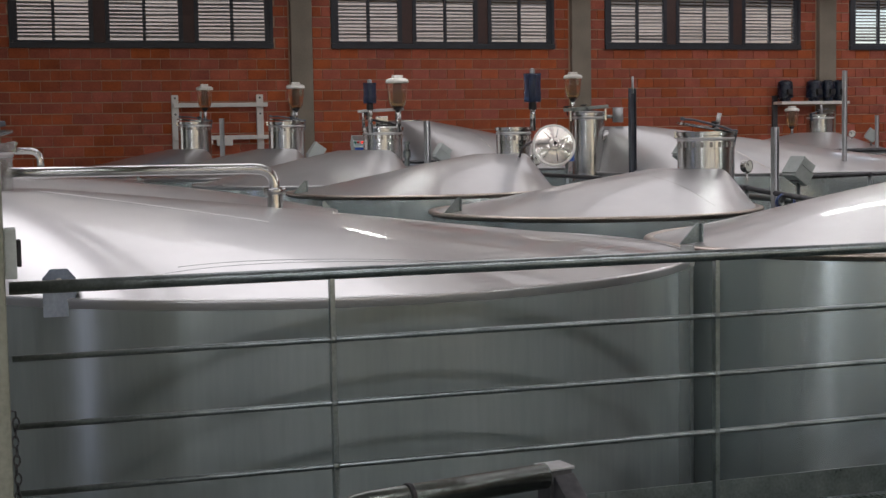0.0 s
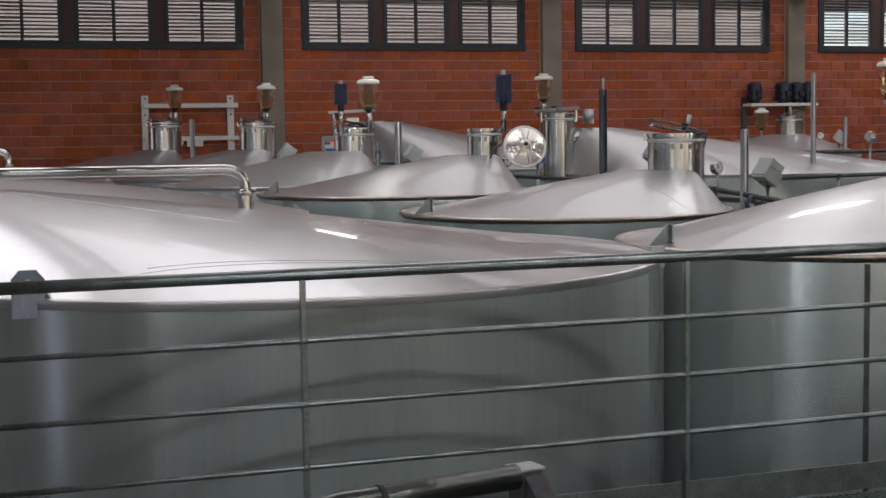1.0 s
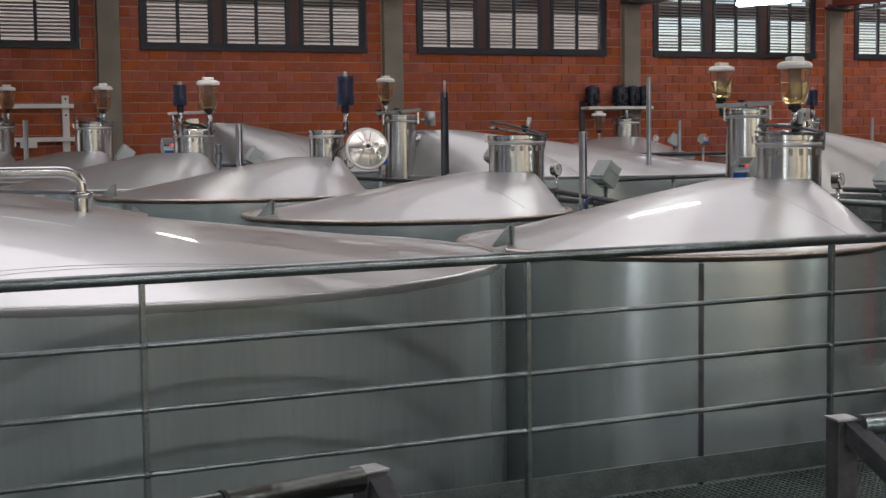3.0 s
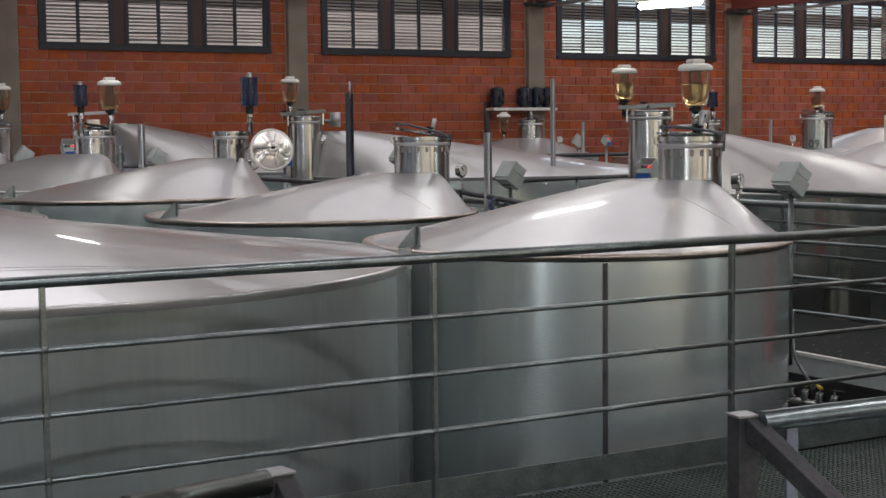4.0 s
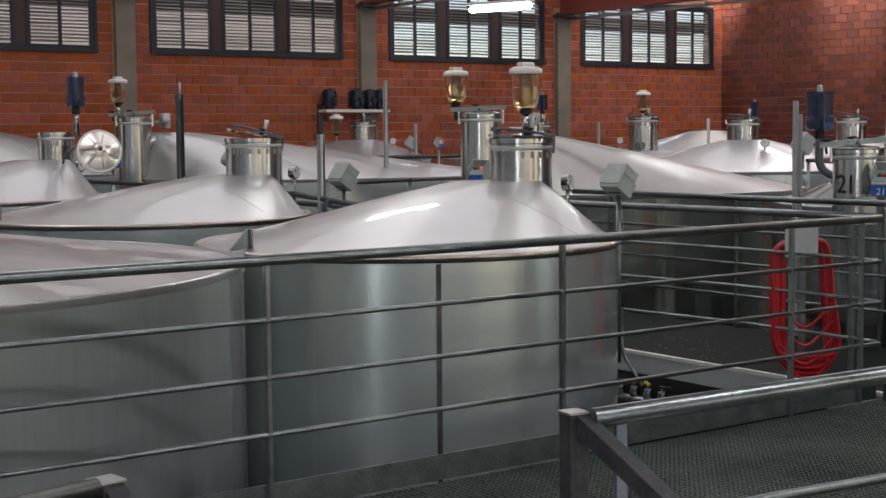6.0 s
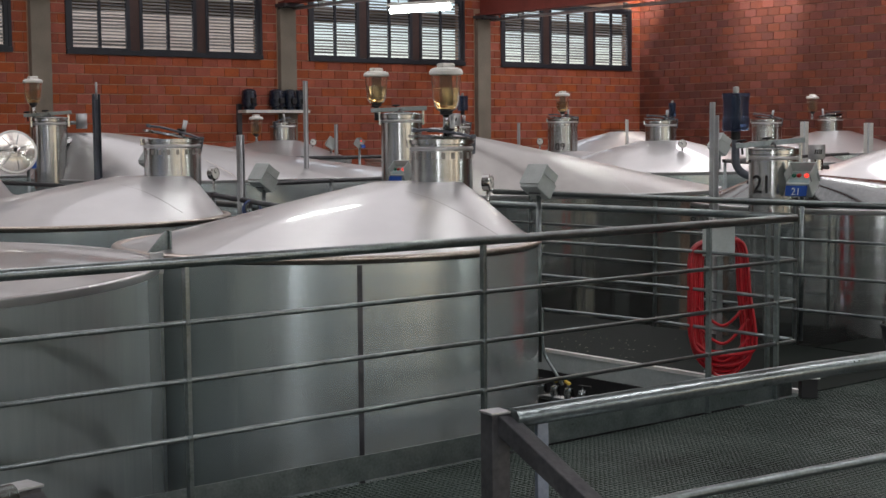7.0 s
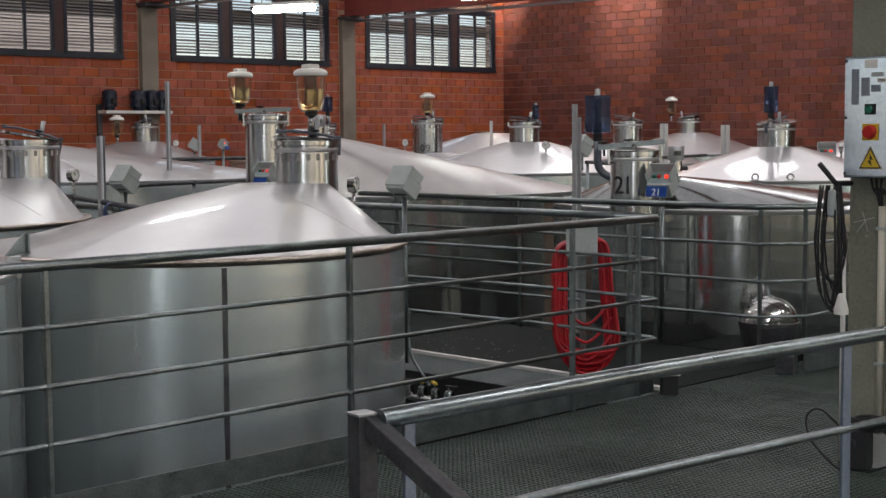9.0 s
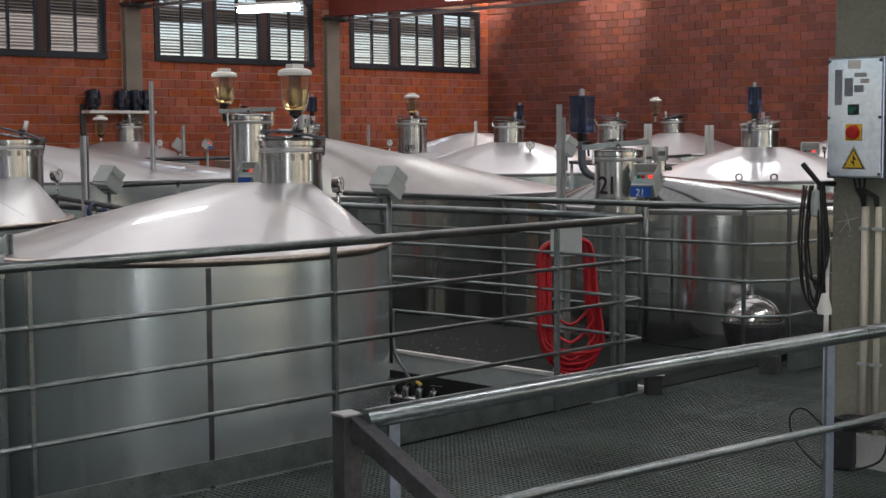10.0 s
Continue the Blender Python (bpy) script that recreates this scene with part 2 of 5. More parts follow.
def add_box(bm, x0, x1, y0, y1, z0, z1, bevel=0.0, m=None):
    r = bmesh.ops.create_cube(bm, size=1.0)
    vs = r["verts"]
    for v in vs:
        v.co = Vector((x0 if v.co.x < 0 else x1, y0 if v.co.y < 0 else y1, z0 if v.co.z < 0 else z1))
    if bevel:
        es = list({e for v in vs for e in v.link_edges})
        out = bmesh.ops.bevel(bm, geom=es, offset=bevel, segments=2, affect="EDGES", profile=0.6)
        vs = list({v for f in out["faces"] for v in f.verts} | {v for v in vs if v.is_valid})
    if m is not None:
        bmesh.ops.transform(bm, matrix=m, verts=vs)
    return vs


def box(*a, **k):
    bm = bmesh.new()
    add_box(bm, *a, **k)
    return bm


def add_tube(bm, points, r, seg=12, smooth=True, caps=True):
    """A round bar or pipe swept along points."""
    pts = [Vector(p) for p in points]
    rings, up = [], None
    for i, p in enumerate(pts):
        d = (pts[min(i + 1, len(pts) - 1)] - pts[max(i - 1, 0)]).normalized()
        if up is None:
            up = d.orthogonal().normalized()
        up = (up - d * up.dot(d)).normalized()
        side = d.cross(up)
        rr = r[i] if isinstance(r, (list, tuple)) else r
        rings.append([bm.verts.new(p + rr * (math.cos(a) * up + math.sin(a) * side)) for a in [2 * math.pi * k / seg for k in range(seg)]])
    for a, b in zip(rings, rings[1:]):
        for k in range(seg):
            f = bm.faces.new((a[k], a[(k + 1) % seg], b[(k + 1) % seg], b[k]))
            f.smooth = smooth
    if caps:
        bm.faces.new(rings[0][::-1])
        bm.faces.new(rings[-1])


def tube(points, r, seg=12, smooth=True):
    bm = bmesh.new()
    add_tube(bm, points, r, seg, smooth)
    return bm


def add_turned(bm, profile, seg=32, centre=(0, 0), closed=False):
    """A solid of revolution from (radius, height) pairs, each with an optional (dx, dy) shift of the ring."""
    rings = []
    for row in profile:
        rad, z = row[0], row[1]
        dx, dy = row[2] if len(row) > 2 else (0, 0)
        cx, cy = centre[0] + dx, centre[1] + dy
        if rad < 1e-6:
            rings.append([bm.verts.new((cx, cy, z))])
        else:
            rings.append([bm.verts.new((cx + rad * math.cos(a), cy + rad * math.sin(a), z)) for a in [2 * math.pi * k / seg for k in range(seg)]])
    for a, b in zip(rings, rings[1:]):
        for k in range(seg):
            j = (k + 1) % seg
            if len(a) == 1 and len(b) == 1:
                continue
            if len(a) == 1:
                f = bm.faces.new((a[0], b[j], b[k]))
            elif len(b) == 1:
                f = bm.faces.new((a[k], a[j], b[0]))
            else:
                f = bm.faces.new((a[k], a[j], b[j], b[k]))
            f.smooth = True


def turned(profile, seg=32, sharp=True):
    bm = bmesh.new()
    add_turned(bm, profile, seg)
    bmesh.ops.recalc_face_normals(bm, faces=bm.faces)
    if sharp:
        for e in bm.edges:
            if len(e.link_faces) == 2 and e.calc_face_angle(0) > radians(35):
                e.smooth = False
    return bm


def arc(a, b, c, n=8):
    """Points from a to c, rounding the corner b."""
    a, b, c = Vector(a), Vector(b), Vector(c)
    return [(1 - t) ** 2 * a + 2 * t * (1 - t) * b + t * t * c for t in [k / n for k in range(n + 1)]]

# ---- setting ----
WALL_Y, WALL_X = 23.0, 24.8          # inner faces of the window wall and of the end wall
LOW, TOP = -3.2, 7.6                 # cellar floor and roof deck
COURSE, BRICK_L = 0.1716, 0.31
SILL, HEAD = 3.075, 4.46
PILASTERS = [0.04, 5.0, 9.97, 14.92, 19.86]
WINDOW_SPANS = [(0.42, 4.55), (5.52, 9.50), (10.46, 14.40), (15.45, 19.40), (20.42, 24.50)]

tagged(part("ground", box(-14, 26, -9, 24, LOW - 0.2, LOW), FLOOR_DARK), "dark stained concrete floor far below the walkways", "floor", kind="structure")

bm = bmesh.new()
xs = [-0.6] + [v for s in WINDOW_SPANS for v in s] + [26.0]
for k in range(0, len(xs), 2):
    add_box(bm, xs[k], xs[k + 1], WALL_Y, WALL_Y + 0.3, SILL, HEAD)
add_box(bm, -0.6, 26, WALL_Y, WALL_Y + 0.3, LOW, SILL)
add_box(bm, -14, -7.0, WALL_Y, WALL_Y + 0.3, LOW, HEAD)      # the gap between this and the windows is an unseen gateway, added for light
add_box(bm, -7.0, -0.6, WALL_Y, WALL_Y + 0.3, LOW, 0.0)
add_box(bm, -14, 26, WALL_Y, WALL_Y + 0.3, HEAD, TOP)
wall_north = tagged(part("wall_north", bm, MORTAR_DULL), "long red brick wall with a row of shuttered windows", "wall", kind="structure")
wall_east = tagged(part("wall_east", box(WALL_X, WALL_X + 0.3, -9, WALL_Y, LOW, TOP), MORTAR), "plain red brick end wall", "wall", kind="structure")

# the unseen sides, with tall west windows; the south openings are added to light the shells
bm = bmesh.new()
add_box(bm, -14, WALL_X, -9.3, -9, LOW, 0.4)
add_box(bm, -14, WALL_X, -9.3, -9, 3.6, TOP)
add_box(bm, -14, -13.4, -9.3, -9, 0.4, 3.6)
add_box(bm, -8.6, -6.1, -9.3, -9, 0.4, 3.6)
add_box(bm, 2.1, 3.1, -9.3, -9, 0.4, 3.6)
for x0, x1 in ((12.9, 17.5), (18.5, WALL_X)):
    add_box(bm, x0, x1, -9.3, -9, 0.4, 3.6)
tagged(part("wall_south", bm, CONCRETE), "plain rendered wall, unseen, with wide openings added for light", "wall", kind="structure")
bm = bmesh.new()
for y0, y1 in ((-9.3, -8.9), (-7.1, 0.8), (2.4, 6.8), (8.0, 13.0), (15.0, WALL_Y + 0.3)):
    add_box(bm, -14.3, -14, y0, y1, 0, 4.5)
add_box(bm, -14.3, -14, -9.3, WALL_Y + 0.3, 4.5, TOP)
add_box(bm, -14.3, -14, -9.3, 0.8, LOW, 0)
add_box(bm, -14.3, -14, 2.4, WALL_Y + 0.3, LOW, 0)
tagged(part("wall_west", bm, CONCRETE), "plain rendered end wall with tall windows", "wall", kind="structure")
bm = bmesh.new()
# long roof lights: (x0, x1, y0, y1)
for y0, y1 in ((-9.3, -2.0), (0.0, 6.0), (22.0, 23.3)):
    add_box(bm, -14.3, 25.1, y0, y1, TOP, TOP + 0.2)
for x0, x1, y0, y1 in ((13.2, 25.1, -2, 0), (-14.3, -4.7, 6, 22), (-4.7, 0.3, 6, 8.5), (-4.7, 0.3, 14.5, 22), (0.3, 0.5, 6, 22), (0.5, 5.0, 6, 8), (0.5, 5.0, 17, 22), (24.5, 25.1, 6, 22)):
    add_box(bm, x0, x1, y0, y1, TOP, TOP + 0.2)
tagged(part("ceiling", bm, CEILING_PAINT), "pale painted roof deck with long roof lights", "ceiling", kind="structure")

# unseen plate, added to keep roof light off the left bay's wall
tagged(part("bay_shade_plate", box(-13.99, 2.4, 15.58, 15.62, 3.95, TOP - 0.004), CEILING_PAINT), "unseen pale plate across the bay, added to shade its rear", "beam", kind="structure")
for i, x in enumerate(PILASTERS):
    tagged(part("pilaster_%d" % (i + 1), box(x - 0.18, x + 0.18, WALL_Y - 0.12, WALL_Y - 0.004, LOW, 4.02, bevel=0.012), PILASTER), "grey concrete pilaster on the brick wall", "pilaster", kind="structure")
    bm = bmesh.new()
    add_box(bm, x - 0.15, x + 0.15, -9, WALL_Y - 0.004, 4.10, 4.14)
    add_box(bm, x - 0.15, x + 0.15, -9, WALL_Y - 0.004, 4.56, 4.60)
    add_box(bm, x - 0.02, x + 0.02, -9, WALL_Y - 0.004, 4.14, 4.56)
    if i == 1:      # an unseen deep pale plate, added to shade the left bay
        tagged(part("side_shade_plate", box(x - 0.02, x + 0.02, -8.99, WALL_Y - 0.03, 4.604, TOP - 0.004), CEILING_PAINT), "unseen pale plate above the beam, added to shade the left bay", "beam", kind="structure")
    beam = tagged(part("roof_beam_%d" % (i + 1), bm, RED_PAINT), "dark red painted steel roof beam", "beam", kind="structure")
    bm = bmesh.new()
    add_box(bm, x - 0.22, x + 0.22, WALL_Y - 0.34, WALL_Y - 0.004, 4.03, 4.095, bevel=0.008)
    for sx in (-0.19, 0.19):
        for sy in (-0.28, -0.1):
            add_turned(bm, [(0.0, 4.0), (0.022, 4.0), (0.022, 4.03)], 8, (x + sx, WALL_Y + sy))
    part("bearing_plate", bm, DARK_STEEL, beam)


def slat_mesh(w):
    bm = bmesh.new()
    add_box(bm, -w / 2, w / 2, -0.024, 0.024, -0.0025, 0.0025, m=pose(0, 0, 0, 42, 0, 0))
    me = bpy.data.meshes.new("slat")
    bm.to_mesh(me)
    bm.free()
    me.materials.append(SLAT_SHADED)
    return me


def window(number, x0, x1):
    """Three louvred casements side by side in one frame."""
    w = thing("window_%d" % number, pose(x0, WALL_Y, SILL), "triple window with grey frames and white louvre shutters", "window", kind="structure")
    wide, high = x1 - x0, HEAD - SILL
    bm = bmesh.new()
    add_box(bm, 0, wide, -0.05, 0.12, -0.04, 0.045, bevel=0.006)
    add_box(bm, 0, wide, -0.03, 0.12, high - 0.07, high, bevel=0.006)
    for x in (0, wide - 0.06):
        add_box(bm, x, x + 0.06, -0.03, 0.12, 0.05, high - 0.07, bevel=0.006)
    part("window_frame", bm, FRAME_BLUE, w)
    leaf = (wide - 0.12 - 0.36) / 3
    for k in range(3):
        a = 0.06 + k * (leaf + 0.18)
        if k:
            part("mullion", box(a - 0.18, a, -0.01, 0.10, 0.05, high - 0.07, bevel=0.006), MULLION, w, "dark red painted mullion")
        bm = bmesh.new()
        add_box(bm, a, a + leaf, -0.02, 0.05, 0.045, 0.085, bevel=0.006)
        add_box(bm, a, a + leaf, -0.02, 0.05, high - 0.13, high - 0.07, bevel=0.006)
        for x in (a, a + leaf - 0.07):
            add_box(bm, x, x + 0.07, -0.02, 0.05, 0.085, high - 0.13, bevel=0.006)
        add_box(bm, a + leaf / 2 - 0.025, a + leaf / 2 + 0.025, -0.015, 0.045, 0.085, high - 0.13, bevel=0.005)
        sash = part("casement", bm, FRAME_BLUE, w)
        sw = leaf / 2 - 0.07 - 0.025
        me = SLATS.setdefault(round(sw, 3), slat_mesh(sw))
        n = int((high - 0.27) / 0.058)
        for c in (a + 0.07 + sw / 2, a + leaf - 0.07 - sw / 2):
            for j in range(n):
                s = new("slat", me)
                s.parent = sash
                s.matrix_basis = pose(c, 0.02, 0.142 + 0.058 * j, random.uniform(-19, 15), random.uniform(-0.7, 0.7), 0)
    return w


SLATS = {}
for i, (x0, x1) in enumerate(WINDOW_SPANS):
    window(i + 1, x0, x1)
tagged(part("backdrop", box(-60, 90, 70, 70.5, -3, 3), material("pale_distance", (0.5, 0.5, 0.48), 0.9)), "pale distant buildings outside", "backdrop", kind="structure")

# eave added outside so the windows darken towards the top
tagged(part("added_eave", box(-1, 26, WALL_Y + 0.31, WALL_Y + 2.2, 4.02, 4.14, bevel=0.02), varied("brown_eave_boards", (0.16, 0.11, 0.07), (0.30, 0.22, 0.15), (0.6, 0.8), 0.0, 2.0, 30.0, 0.2)), "brown boarded eave added outside to darken the upper slats", "eave", kind="structure")
# unseen white faces above the brick, added for the lids to reflect
tagged(part("lid_reflector_north", box(-14, WALL_X - 0.02, WALL_Y - 0.02, WALL_Y - 0.003, 4.90, TOP - 0.002), PLASTER), "unseen white upper wall, added to brighten the lids", "wall", kind="structure")
tagged(part("lid_reflector_east", box(WALL_X - 0.02, WALL_X - 0.003, -9, WALL_Y - 0.02, 5.10, TOP - 0.002), PLASTER), "unseen white upper end wall, added to brighten the lids", "wall", kind="structure")
# unseen sheet, added to keep sky light out of the roof openings
tagged(part("sky_blocker", box(-14.6, 25.4, -9.6, 23.6, TOP + 0.30, TOP + 0.42), CEILING_PAINT), "unseen sheet added over the roof lights to block the sky", "roof", kind="structure")
# block added outside, hides the sky behind the first three windows
tagged(part("window_dimmer", box(-40, 25.8, 40, 52, -4, 16), varied("tan_render", (0.40, 0.34, 0.28), (0.55, 0.49, 0.42), (0.8, 0.95), 0.0, 0.4, 6.0, 0.1)), "plain tan block added outside to dim the first three windows", "building", kind="structure")


# ---- tanks ----
def moved(bm, m):
    bmesh.ops.transform(bm, matrix=m, verts=bm.verts)
    return bm


def cover_parts(t, x, y, z, r, swing, tilt=8):
    """A hinged manhole cover resting askew on a neck: dished plate, bent clamp arm with jaw, hinge block, hand nut."""
    m = pose(x, y, z, 0, 0, swing) @ pose(0, 0, 0.0, 0, tilt, 0) @ pose(0, 0, 0.5 * r * math.sin(radians(tilt)))
    bm = bmesh.new()
    add_turned(bm, [(r - 0.01, 0.004), (r + 0.016, 0.008), (r + 0.018, 0.022), (r * 0.90, 0.027), (r * 0.70, 0.020), (r * 0.45, 0.026), (0.0, 0.034)], 40)
    sharpen(bm)
    lid = part("manhole_cover", moved(bm, m), STEEL_POLISHED, t)
    bm = bmesh.new()
    arm = [(-r * 0.90, 0, 0.052), (-r * 0.5, 0, 0.062), (0.0, 0, 0.056), (r * 0.6, 0, 0.044), (r * 1.0, 0, 0.026)]
    add_tube(bm, [(px_, -0.012, pz) for px_, _, pz in arm], 0.010, 8)
    add_tube(bm, [(px_, 0.012, pz) for px_, _, pz in arm], 0.010, 8)
    add_box(bm, -r * 0.98, -r * 0.82, -0.022, 0.022, 0.042, 0.070, bevel=0.006)
    part("clamp_arm", moved(bm, m), BLUE_GREY, lid)
    bm = bmesh.new()
    add_box(bm, r * 0.94, r * 0.94 + 0.034, -0.024, 0.024, -0.085, 0.045, bevel=0.006)
    add_turned(bm, [(0.0, -0.02), (0.017, -0.02), (0.017, 0.02), (0.0, 0.02)], 10, (r * 0.97, 0.034))
    part("clamp_jaw", moved(bm, m), BLUE_GREY, lid)
    bm = bmesh.new()
    add_turned(bm, [(0.016, 0.03), (0.016, 0.062), (0.030, 0.064), (0.032, 0.076), (0.0, 0.082)], 14, (r * 0.25, 0))
    part("clamp_knob", moved(bm, m), BLACK, lid)
    bm = bmesh.new()
    add_box(bm, -r - 0.026, -r + 0.004, -0.045, 0.045, -0.045, 0.006, bevel=0.005)
    add_tube(bm, [(-r - 0.018, -0.052, 0.004), (-r - 0.018, 0.052, 0.004)], 0.010, 8)
    part("hinge", moved(bm, pose(x, y, z, 0, 0, swing)), STEEL_POLISHED, t)
    part("vent_stub", moved(tube([(r * 0.35, r * 0.42, 0.02), (r * 0.35, r * 0.42, 0.155)], 0.019, 12), m), ALU, lid)


def beam_cover(t, x, y, z, r, swing, tilt=3, reach=0.10):
    """A domed cover held down by a straight box beam with two flat screw knobs."""
    m = pose(x, y, z, 0, 0, swing)
    bm = bmesh.new()
    add_turned(bm, [(r - 0.01, 0.006), (r + 0.014, 0.010), (r + 0.015, 0.022), (r * 0.93, 0.024), (r * 0.60, 0.036), (r * 0.25, 0.042), (0.0, 0.043)], 40)
    lid = part("manhole_cover", moved(bm, m), STEEL_POLISHED, t)
    mb = m @ pose(0, -0.03, 0.066, 0, -tilt, 0)
    beam = part("clamp_beam", moved(box(-r - reach, r + 0.05, -0.021, 0.021, -0.020, 0.022, bevel=0.005), mb), GALVANISED, lid)
    for kx in (-r - 0.055, -r * 0.25):
        bm = bmesh.new()
        add_turned(bm, [(0.009, -0.07), (0.009, 0.030), (0.020, 0.031), (0.040, 0.034), (0.042, 0.044), (0.028, 0.049), (0.0, 0.050)], 18, (kx, 0))
        part("screw_knob", moved(bm, mb), BLACK, beam)
    for kx in (-r - 0.012, r + 0.012):
        part("beam_bracket", moved(box(kx - 0.012, kx + 0.012, -0.05, -0.01, -0.09, 0.055, bevel=0.004), m), STEEL_POLISHED, t)
    part("pull_handle", moved(tube(arc((-0.02, -r * 0.5, 0.05), (0.0, -r * 0.95, 0.11), (0.02, -r * 1.02, -0.03), 8), 0.007, 8), m), DARK_STEEL, lid)


def bridge_cover(t, x, y, z, r, swing):
    """A plain cover under a raised bridge bar on two posts, with a swing lever below it."""
    m = pose(x, y, z, 0, 0, swing)
    bm = bmesh.new()
    add_turned(bm, [(r + 0.015, 0.006), (r + 0.017, 0.022), (r * 0.85, 0.030), (r * 0.4, 0.060), (0.0, 0.066)], 40)
    lid = part("manhole_cover", moved(bm, m), STEEL_POLISHED, t)
    bridge = part("bridge_bar", moved(box(-r - 0.05, r + 0.03, -0.02, 0.02, 0.200, 0.235, bevel=0.005), m @ pose(0, 0, 0, 0, -2, 0)), ALU, lid)
    for kx in (-r + 0.01, r - 0.03):
        part("bridge_post", moved(tube([(kx, 0, -0.02), (kx, 0, 0.205)], 0.020, 12), m), STEEL_POLISHED, bridge)
    part("yoke", moved(box(-r * 0.35, r * 0.3, -0.03, 0.03, 0.06, 0.15, bevel=0.012), m), STEEL_POLISHED, lid)
    part("swing_lever", moved(tube([(-r * 0.8, -0.06, 0.13), (-r * 0.2, -0.08, 0.09), (r * 0.4, -0.09, 0.07), (r * 0.72, -0.1, 0.03), (r * 0.74, -0.1, -0.05)], 0.014, 8), m), BLACK, lid)
    part("screw_knob", moved(turned([(0.012, 0.15), (0.012, 0.18), (0.04, 0.182), (0.04, 0.198), (0.0, 0.199)], 16), m @ pose(-r + 0.05, -0.03, 0)), BLACK, bridge)


def sharpen(bm):
    bmesh.ops.recalc_face_normals(bm, faces=bm.faces)
    for e in bm.edges:
        if len(e.link_faces) == 2 and e.calc_face_angle(0) > radians(35):
            e.smooth = False


def lug(t, x, y, z, turn, s=1.0):
    """A triangular lifting gusset standing on the rim."""
    bm = bmesh.new()
    f = [bm.verts.new(v) for v in ((0, -0.006, 0), (0.14 * s, -0.006, 0.02 * s), (0.14 * s, -0.006, 0.125 * s), (0.125 * s, -0.006, 0.125 * s))]
    bm.faces.new(f)
    out = bmesh.ops.extrude_face_region(bm, geom=bm.faces[:])
    bmesh.ops.translate(bm, vec=(0, 0.012, 0), verts=[g for g in out["geom"] if isinstance(g, bmesh.types.BMVert)])
    add_box(bm, 0.1405 * s, 0.152 * s, -0.028 * s, 0.028 * s, 0.02 * s, 0.125 * s, bevel=0.002)
    bmesh.ops.recalc_face_normals(bm, faces=bm.faces)
    bmesh.ops.transform(bm, matrix=pose(x, y, z, 0, 0, turn), verts=bm.verts)
    part("lifting_lug", bm, GALVANISED, t)


def lid_rise(s, bulge):
    """Height of a lid's ring, 0 at the rim to 1 at the top; bulge rounds the lower slope out."""
    return s - 0.015 * math.sin(2 * math.pi * s) + bulge * math.sin(math.pi * s) * (1 - s)


